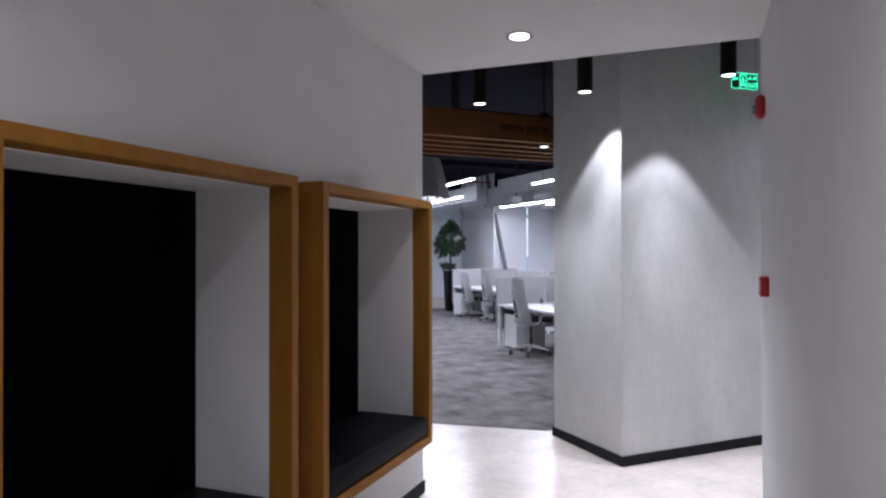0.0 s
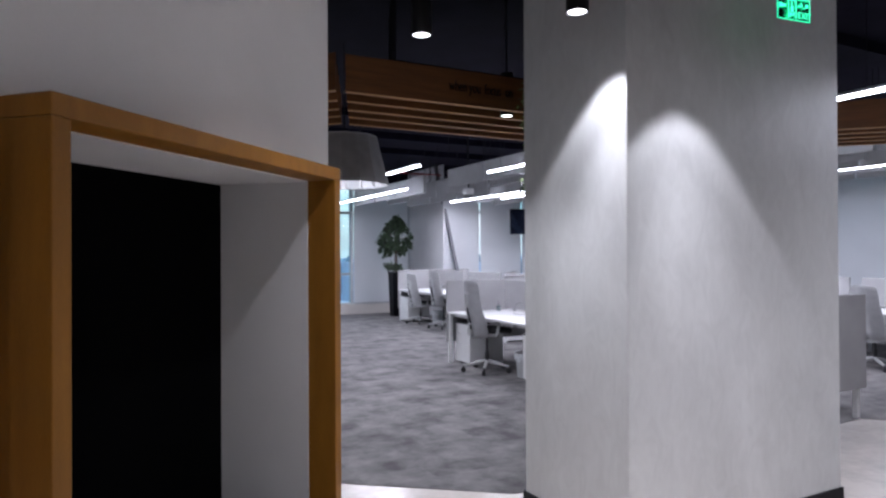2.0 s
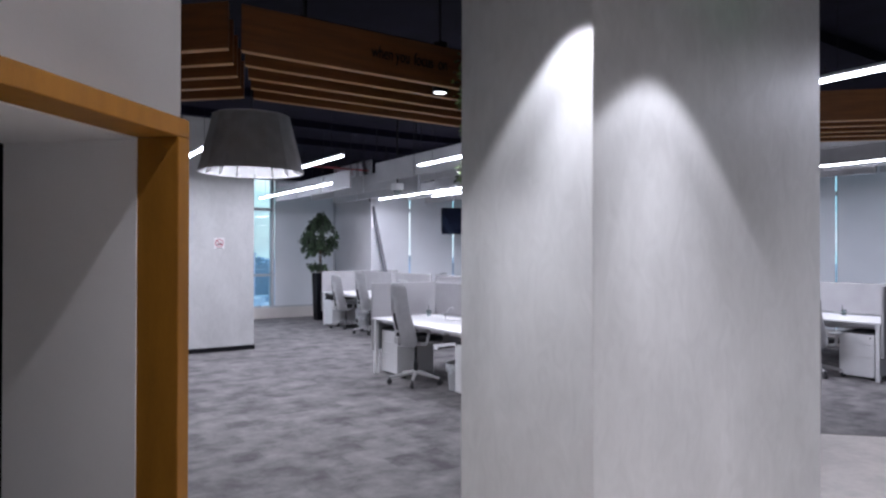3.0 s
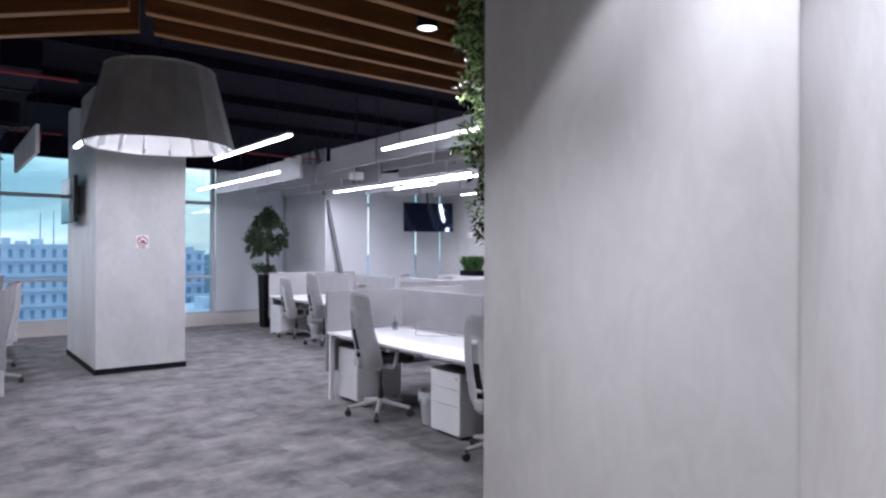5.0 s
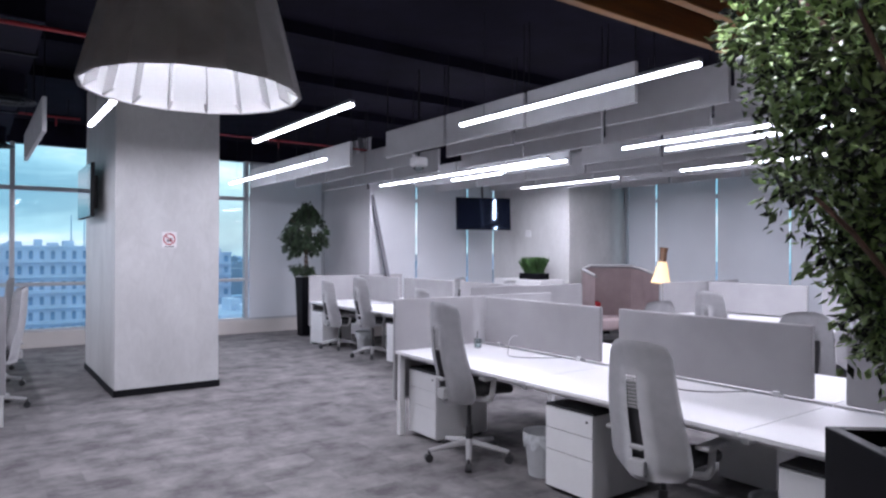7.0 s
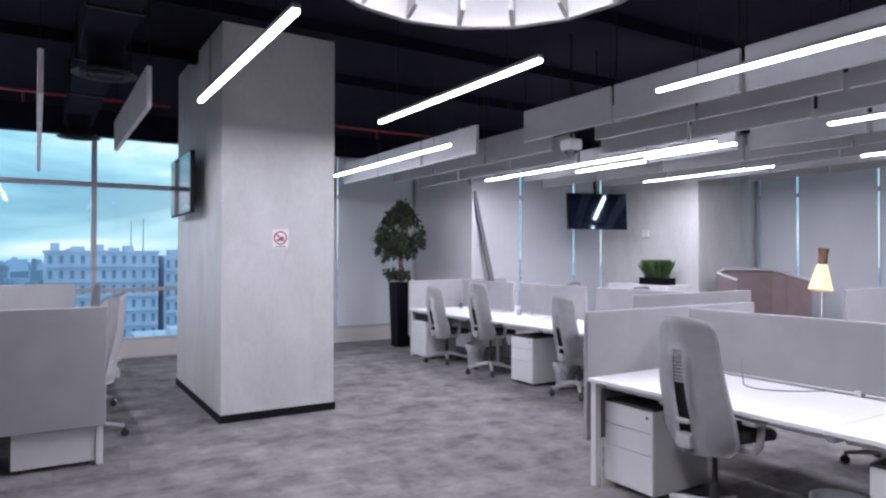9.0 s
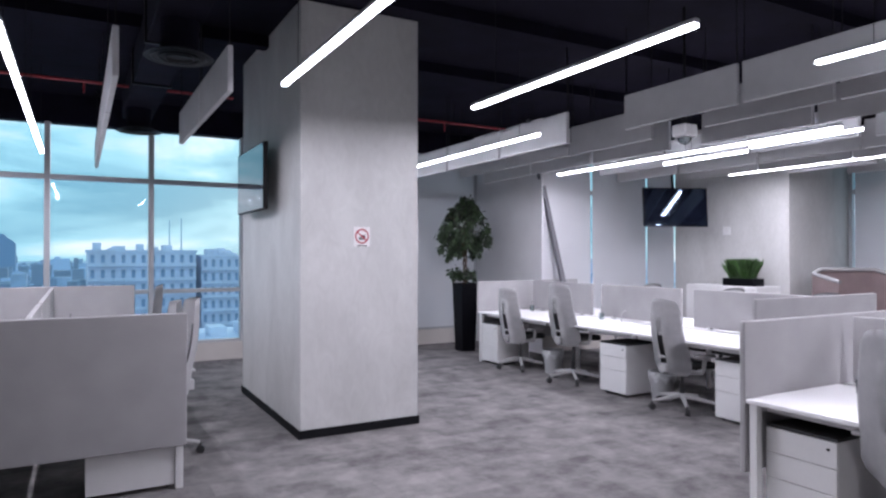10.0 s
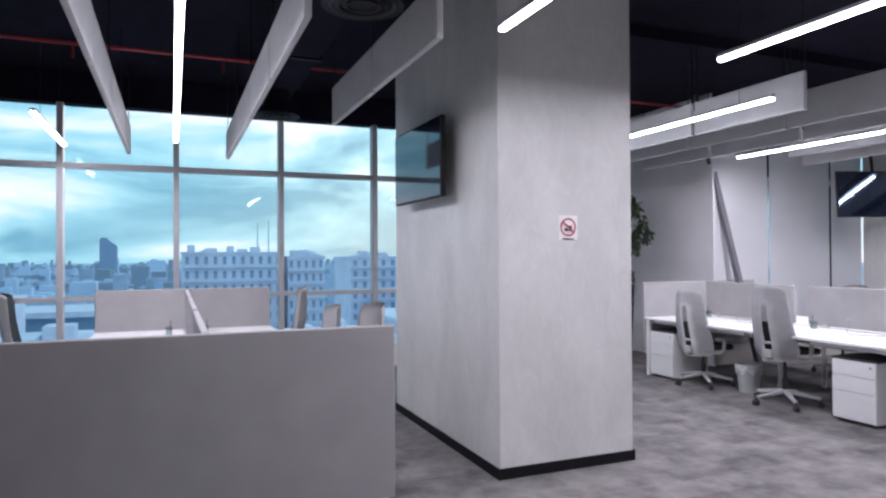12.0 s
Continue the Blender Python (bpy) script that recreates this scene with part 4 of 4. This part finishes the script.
def desk_clutter():
    def holder(x, y, pen=True):
        t = thing("pen_holder", "small clear pen holder on the desk", "pen holder", "pen holders")
        part("cup", lathe([(0.03, 0), (0.034, 0.085), (0.031, 0.085), (0.028, 0.004)], 16), CLEAR, t)
        if pen:
            part("pen", tube((0, 0.01, 0.01), (0.02, 0.03, 0.15), 0.004, seg=6), SIGNBLK, t)
        t.matrix_basis = pose(x, y, 0.737)

    for x, y in ((5.6, 8.25), (5.62, 6.7), (7.45, 14.0), (7.45, 12.5), (1.36, 14.9), (1.0, 14.9), (10.5, 8.9), (10.5, 5.2)):
        holder(x, y)

    def cable(x, y, sgn=1):
        bm = bmesh.new()
        pts = [(x + 0.15 - 0.30 * math.sin(k / 18 * math.pi) ** 0.8, y - 0.03 * k, 0.741 + (0.13 * (1 - (k - 1) ** 2 / 16) if k < 5 else 0.0)) for k in range(19)]
        add_path(bm, pts, 0.0035, 6)
        tagged(part("desk_cable", bm, CABLE), "grey cable curling over the white desk", "cable", "desk cables")

    for x, y in ((5.66, 7.95), (5.66, 6.35), (7.45, 13.6), (7.45, 12.2), (7.45, 10.5), (10.5, 7.6)):
        cable(x, y)
    t = thing("sanitizer_bottle", "clear sanitizer bottle with pale pump on the desk", "bottle")
    part("bottle", lathe([(0.001, 0), (0.03, 0.0), (0.032, 0.09), (0.012, 0.115), (0.012, 0.125)], 16), CLEAR, t)
    part("label", lathe([(0.0325, 0.03), (0.0335, 0.065)], 16, False), PAPER, t)
    part("pump", boxes([(-0.006, 0.006, -0.006, 0.006, 0.125, 0.15), (-0.008, 0.03, -0.007, 0.007, 0.148, 0.156)]), METALW, t)
    t.matrix_basis = pose(5.5, 6.55, 0.737)


desk_clutter()


# ---- plants ----
def leaf_cloud(name, centres, count, size, mat, parent, seed, droop=0.3, label=""):
    """Folded leaves scattered round many small twig ends."""
    rng = np.random.default_rng(seed)
    vs, fs = [], []
    cs = np.array([c[:3] for c in centres])
    rs = np.array([c[3] for c in centres])
    for _ in range(count):
        k = rng.integers(len(cs))
        d = rng.normal(size=3)
        d /= np.linalg.norm(d)
        p = cs[k] + d * rs[k] * rng.random() ** 0.45
        ax = d * 0.7 + rng.normal(size=3) * 0.6 + np.array([0, 0, -droop])
        ax /= np.linalg.norm(ax)
        up = rng.normal(size=3) * 0.5 + np.array([0, 0, 1.0])
        sd = np.cross(ax, up)
        sd /= np.linalg.norm(sd) + 1e-6
        nn = np.cross(sd, ax)
        L = size * (0.6 + 0.7 * rng.random())
        W = L * 0.27
        b = len(vs)
        vs += [p, p + ax * L * 0.45 + sd * W - nn * W * 0.35, p + ax * L * 0.5 + nn * W * 0.15, p + ax * L * 0.45 - sd * W - nn * W * 0.35, p + ax * L - nn * L * 0.12]
        fs += [(b, b + 1, b + 2), (b, b + 2, b + 3), (b + 1, b + 4, b + 2), (b + 2, b + 4, b + 3)]
    me = bpy.data.meshes.new(name)
    me.from_pydata([tuple(v) for v in vs], [], fs)
    return part(name, me, mat, parent, label)


def branch(bm, a, d, length, r, depth, rng, tips):
    pts = [Vector(a)]
    d = Vector(d).normalized()
    for k in range(4):
        d = (d + Vector((rng.normal(), rng.normal(), rng.normal() * 0.5)) * 0.12).normalized()
        pts.append(pts[-1] + d * length / 4)
    for k in range(4):
        add_tube(bm, pts[k], pts[k + 1], r * (1 - 0.15 * k), r * (1 - 0.15 * (k + 1)), 6, False)
    if depth == 0:
        tips.append(pts[-1])
        tips.append(pts[2])
        return
    for k in range(3):
        q = pts[2 + k % 3]
        nd = d + Vector((rng.normal(), rng.normal(), rng.normal() * 0.4)) * 0.3
        branch(bm, q, nd, length * 0.6, r * 0.55, depth - 1, rng, tips)


def near_tree():
    t = thing("potted_tree", "leafy green variegated tree growing in the black planter", "potted tree")
    rng = np.random.default_rng(5)
    bm = bmesh.new()
    tips = []
    base = Vector((3.72, 4.08, 1.03))
    for d in ((-0.12, 0.10, 1), (0.08, -0.02, 1), (0.02, 0.16, 1)):
        branch(bm, base + Vector((d[0] * 0.3, d[1] * 0.3, 0)), d, 0.75, 0.022, 1, rng, tips)
        branch(bm, base + Vector((d[0] * 0.9, d[1] * 0.9, 0.75)), d, 0.7, 0.016, 0, rng, tips)
    part("trunk", bm, BARK, t)
    cs = []
    for _ in range(300):
        z = 1.26 + 1.7 * rng.random() ** 0.9
        grow = min(0.56, 0.17 + 0.40 * (z - 1.26) / 1.1)
        a = rng.random() * 2 * math.pi
        r = grow * rng.random() ** 0.6
        x, y = base.x + 0.15 + r * math.cos(a), base.y + 0.06 + r * math.sin(a)
        if y < 3.70:
            continue
        cs.append((x, y, z, 0.10 + 0.05 * rng.random()))
    leaf_cloud("foliage", cs, 60000, 0.035, LEAF_LIGHT, t, 11, 0.1, "dense small variegated green leaves")
    p = thing("square_planter", "tall square black planter filled with pebbles", "planter")
    w, wall, h = 0.24, 0.035, 1.15
    for r in ((-w, w, -w, -w + wall, 0, h), (-w, w, w - wall, w, 0, h), (-w, -w + wall, -w + wall, w - wall, 0, h), (w - wall, w, -w + wall, w - wall, 0, h), (-w + wall, w - wall, -w + wall, w - wall, 0.0, h - 0.075)):
        part("side" if r[5] == h else "soil", box(*r, 0.003), POTBLK if r[5] == h else BARK, p)
    rng2 = random.Random(3)
    bm = bmesh.new()
    for _ in range(80):
        m = Matrix.Translation((rng2.uniform(-0.18, 0.18), rng2.uniform(-0.18, 0.18), h - 0.06)) @ pose(0, 0, 0, rng2.uniform(0, 60), rng2.uniform(0, 60), rng2.uniform(0, 360)) @ Matrix.Diagonal((rng2.uniform(0.03, 0.05), rng2.uniform(0.02, 0.035), rng2.uniform(0.015, 0.025), 1))
        bmesh.ops.create_icosphere(bm, subdivisions=2, radius=1, matrix=m)
    tagged(part("pebbles", bm, PEBBLE, p, "smooth brown pebbles", smooth=True), kind="stuff")
    p.matrix_basis = pose(3.72, 4.07, 0, 0, 0, 51)


near_tree()


def far_tree():
    p = thing("tall_planter", "tall tapered glossy black planter on the carpet", "planter")
    bm = bmesh.new()
    lo = [bm.verts.new((x * 0.12, y * 0.12, 0)) for x, y in ((-1, -1), (1, -1), (1, 1), (-1, 1))]
    hi = [bm.verts.new((x * 0.155, y * 0.155, 1.12)) for x, y in ((-1, -1), (1, -1), (1, 1), (-1, 1))]
    hi2 = [bm.verts.new((x * 0.135, y * 0.135, 1.12)) for x, y in ((-1, -1), (1, -1), (1, 1), (-1, 1))]
    lo2 = [bm.verts.new((x * 0.13, y * 0.13, 1.06)) for x, y in ((-1, -1), (1, -1), (1, 1), (-1, 1))]
    bm.faces.new(lo[::-1])
    for a, b in ((lo, hi), (hi, hi2), (hi2, lo2)):
        for i in range(4):
            j = (i + 1) % 4
            bm.faces.new((a[i], a[j], b[j], b[i]))
    bm.faces.new(lo2)
    part("box", bm, POTBLK, p)
    p.matrix_basis = pose(7.08, 15.35, 0, 0, 0, 0)
    t = thing("potted_fig_tree", "dark green weeping fig with a braided stem in the tall planter", "potted tree")
    rng = np.random.default_rng(8)
    bm = bmesh.new()
    for ph in (0, 2.1, 4.2):
        pts = [(7.08 + 0.03 * math.cos(ph + k * 0.9), 15.35 + 0.03 * math.sin(ph + k * 0.9), 1.06 + 0.075 * k) for k in range(13)]
        add_path(bm, pts, 0.014, 6)
    for k in range(14):
        a = rng.random() * 6.28
        add_tube(bm, (7.08, 15.35, 1.75 + 0.04 * k), (7.08 + 0.3 * math.cos(a), 15.35 + 0.3 * math.sin(a), 1.85 + 0.04 * k), 0.008, 0.003, 5)
    part("trunk", bm, BARK, t)
    cs = []
    # sprays hang outward from a pointed top, widest above the middle
    for _ in range(50):
        z = rng.random()
        wide = 0.40 * min(1.0, (1.02 - z) * 2.1) ** 0.7 * (0.72 + 0.28 * min(1.0, z * 2.2))
        a = rng.random() * 6.28
        r = wide * (0.25 + 0.75 * rng.random() ** 0.6)
        x, y, h = 7.08 + r * math.cos(a), 15.35 + r * math.sin(a), 1.70 + 0.84 * z
        for k in range(3):
            cs.append((x + 0.05 * k * math.cos(a) * r / wide, y + 0.05 * k * math.sin(a) * r / wide, h - 0.08 * k, 0.045 + 0.025 * rng.random()))
    for _ in range(14):
        a = rng.random() * 6.28
        r = 0.26 * rng.random() ** 0.5
        cs.append((7.08 + r * math.cos(a), 15.35 + r * math.sin(a), 1.24 + 0.1 * rng.random(), 0.08))
    leaf_cloud("foliage", cs, 2900, 0.088, LEAF, t, 21, 1.3, "drooping dark green leaves")


far_tree()


# ---- lounge corner ----
def lounge():
    t = thing("high_back_armchair", "dusty pink high-backed armchair with a pale rim", "armchair")
    bm = bmesh.new()
    pts = [(-0.60, -0.30), (-0.60, 0.30), (-0.42, 0.42), (0.42, 0.42), (0.60, 0.30), (0.60, -0.30)]
    tops = [1.20, 1.30, 1.36, 1.36, 1.30, 1.20]
    lo = [bm.verts.new((x, y, 0.16)) for x, y in pts]
    hi = [bm.verts.new((x, y, z)) for (x, y), z in zip(pts, tops)]
    for i in range(5):
        bm.faces.new((lo[i], lo[i + 1], hi[i + 1], hi[i]))
    bmesh.ops.solidify(bm, geom=bm.faces[:], thickness=0.06)
    part("shell", bm, PINK, t)
    bm = bmesh.new()
    add_path(bm, [(x * 0.97, y * 0.97, z + 0.005) for (x, y), z in zip(pts, tops)], 0.030, 8)
    part("rim", bm, SCREEN, t)
    part("seat", box(-0.52, 0.52, -0.36, 0.36, 0.26, 0.46, 0.04), PINK, t, smooth=True)
    part("cushion", box(-0.5, -0.34, 0.0, 0.14, 0.46, 0.74, 0.05), REDCUSH, t, "red cushion", smooth=True)
    for x in (-0.45, 0.45):
        for y in (-0.28, 0.3):
            part("leg", tube((x, y, 0), (x, y, 0.26), 0.018), BLACK, t)
    t.matrix_basis = pose(11.3, 11.25, 0, 0, 0, -26)

    t = thing("floor_lamp", "floor lamp with a glowing slatted veneer shade", "floor lamp")
    part("foot", lathe([(0.14, 0), (0.14, 0.015), (0.02, 0.025)], 24), METALW, t)
    part("pole", tube((0, 0, 0.02), (0, 0, 1.55), 0.011), METALW, t)
    n = 18
    shade = part("shade", lathe([(0.15, 1.10), (0.152, 1.10), (0.06, 1.46), (0.055, 1.46)], 18), LAMPWOOD, t, "glowing veneer shade")
    for i in range(n):
        a = 2 * math.pi * i / n
        part("slat", tube((0.155 * math.cos(a), 0.155 * math.sin(a), 1.10), (0.062 * math.cos(a), 0.062 * math.sin(a), 1.47), 0.006, seg=5), LAMPWOOD, shade)
    part("cap", lathe([(0.062, 1.45), (0.058, 1.62), (0.075, 1.70), (0.065, 1.70)], 18), WOODDK, t, "dark walnut cap")
    for ob in t.children:
        if ob.name.split(".")[0] in ("shade", "cap"):
            ob.matrix_basis = pose(-0.03, 0.0, 1.1, 0, 9, 0) @ Matrix.Translation((0, 0, -1.1))
    t.matrix_basis = pose(11.2, 10.3, 0)

    t = thing("low_cabinet", "pale low cabinet beside the corner column", "cabinet")
    part("body", box(10.35, 10.95, 12.3, 13.6, 0.05, 1.10, 0.005), METALW, t)
    part("plinth", box(10.38, 10.92, 12.33, 13.57, 0, 0.05), BLACK, t)
    for y in (12.32, 12.96):
        part("door", box(10.33, 10.348, y, y + 0.62, 0.07, 1.08, 0.003), METALW, t)
    t = thing("grass_planter", "black box planter of bushy green grass on the cabinet", "planter")
    part("box", box(10.42, 10.68, 12.40, 12.95, 1.10, 1.22, 0.004), POTBLK, t)
    rng = np.random.default_rng(4)
    vs, fs = [], []
    for _ in range(1800):
        x, y = rng.uniform(10.44, 10.66), rng.uniform(12.50, 12.85)
        h = rng.uniform(0.18, 0.33)
        a = rng.random() * 6.28
        l = rng.uniform(0.02, 0.15)
        b = len(vs)
        c, s = math.cos(a), math.sin(a)
        vs += [(x - 0.003 * s, y + 0.003 * c, 1.21), (x + 0.003 * s, y - 0.003 * c, 1.21), (x + l * 0.4 * c, y + l * 0.4 * s, 1.21 + h * 0.7), (x + l * c, y + l * s, 1.21 + h)]
        fs += [(b, b + 1, b + 2), (b + 1, b + 3, b + 2)]
    me = bpy.data.meshes.new("grass")
    me.from_pydata(vs, [], fs)
    tagged(part("grass", me, GRASS, t, "bushy green grass blades"), kind="stuff")


lounge()


# ---- the city outside ----
GZ = -34.0


def city():
    structure("ground", box(-2500, 2500, 30, 4500, GZ - 1, GZ), CITYG, "city ground far below, coloured haze blue", "ground")

    def block(name, x0, x1, y0, y1, top, rows, cols, label, wmat=CITYW, roof_bits=True, fill=0.38):
        t = thing(name, label, "building", "city buildings")
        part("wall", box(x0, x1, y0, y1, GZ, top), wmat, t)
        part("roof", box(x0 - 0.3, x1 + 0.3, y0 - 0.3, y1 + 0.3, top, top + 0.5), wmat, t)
        cw = (x1 - x0) / cols
        fl = 3.1
        me = None
        for r in range(rows):
            z = top - 1.4 - r * fl
            for c in range(cols):
                if me is None:
                    me = mesh_from(box(-cw * fill / 2, cw * fill / 2, -0.15, 0.0, -0.85, 0.85), "window")
                    me.materials.append(CITYD)
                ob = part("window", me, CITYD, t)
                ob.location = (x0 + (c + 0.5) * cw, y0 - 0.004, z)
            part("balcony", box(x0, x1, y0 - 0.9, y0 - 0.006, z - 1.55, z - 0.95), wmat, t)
        if roof_bits:
            rr = random.Random(int(x0 * 7))
            for k in range(6):
                px, w = rr.uniform(x0 + 1, x1 - 3), rr.uniform(0.8, 3)
                part("roof_unit", box(px, px + w, y0 + 2 + 0.7 * k, y0 + 6 + 0.7 * k, top + 0.5, top + 0.9 + 0.23 * k), wmat, t)
        return t

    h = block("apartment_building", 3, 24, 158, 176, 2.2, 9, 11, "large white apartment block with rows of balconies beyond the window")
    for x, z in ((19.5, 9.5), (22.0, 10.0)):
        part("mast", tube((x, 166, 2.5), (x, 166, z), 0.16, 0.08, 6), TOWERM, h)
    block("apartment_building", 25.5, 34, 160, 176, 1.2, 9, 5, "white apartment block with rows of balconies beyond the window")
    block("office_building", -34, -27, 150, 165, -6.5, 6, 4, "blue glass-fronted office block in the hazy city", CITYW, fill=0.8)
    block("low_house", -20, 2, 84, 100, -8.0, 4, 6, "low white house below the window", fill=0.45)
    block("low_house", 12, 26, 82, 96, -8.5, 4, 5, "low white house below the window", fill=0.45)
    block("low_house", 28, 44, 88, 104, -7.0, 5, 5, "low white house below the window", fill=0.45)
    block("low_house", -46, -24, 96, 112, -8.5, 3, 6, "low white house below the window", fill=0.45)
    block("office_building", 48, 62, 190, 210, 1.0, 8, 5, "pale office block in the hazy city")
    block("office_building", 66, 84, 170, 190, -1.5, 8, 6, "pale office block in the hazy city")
    t = thing("tower", "tower on the far skyline, coloured dark haze blue", "building", "city buildings")
    bm = bmesh.new()
    outline = ((-81, GZ), (-62, GZ), (-62, 15), (-65, 18.5), (-70, 21.5), (-73, 25.5), (-79, 26), (-81, 23))
    front = [bm.verts.new((x, 900, z)) for x, z in outline]
    back = [bm.verts.new((x, 915, z)) for x, z in outline]
    bm.faces.new(front)
    bm.faces.new(back[::-1])
    for i in range(len(outline)):
        j = (i + 1) % len(outline)
        bm.faces.new((front[j], front[i], back[i], back[j]))
    bmesh.ops.recalc_face_normals(bm, faces=bm.faces)
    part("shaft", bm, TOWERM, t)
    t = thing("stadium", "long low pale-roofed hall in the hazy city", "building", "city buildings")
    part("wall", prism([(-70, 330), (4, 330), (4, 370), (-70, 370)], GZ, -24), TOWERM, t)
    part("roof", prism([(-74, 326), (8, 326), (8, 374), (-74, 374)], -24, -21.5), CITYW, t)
    rr = random.Random(12)
    bm_rows = []
    for _ in range(5200):
        y = 190 + 2600 * rr.random() ** 1.5
        x = rr.uniform(-0.75, 0.9) * y
        if 140 < y < 400 and -80 < x < 70:
            continue
        w, d = rr.uniform(5, 17), rr.uniform(5, 14)
        top = GZ + rr.uniform(4, 13) + (rr.random() ** 7) * 20
        bm_rows.append((x, x + w, y, y + d, GZ, top))
    vs, fs = [], []
    for x0, x1, y0, y1, z0, z1 in bm_rows:
        b = len(vs)
        vs += [(x0, y0, z0), (x1, y0, z0), (x1, y1, z0), (x0, y1, z0), (x0, y0, z1), (x1, y0, z1), (x1, y1, z1), (x0, y1, z1)]
        fs += [(b, b + 1, b + 5, b + 4), (b + 1, b + 2, b + 6, b + 5), (b + 2, b + 3, b + 7, b + 6), (b + 3, b, b + 4, b + 7), (b + 4, b + 5, b + 6, b + 7)]
    me = bpy.data.meshes.new("far_city")
    me.from_pydata(vs, [], fs)
    tagged(part("far_city", me, CITYFAR), "countless low houses to the horizon, coloured haze blue", "city", kind="stuff")


city()
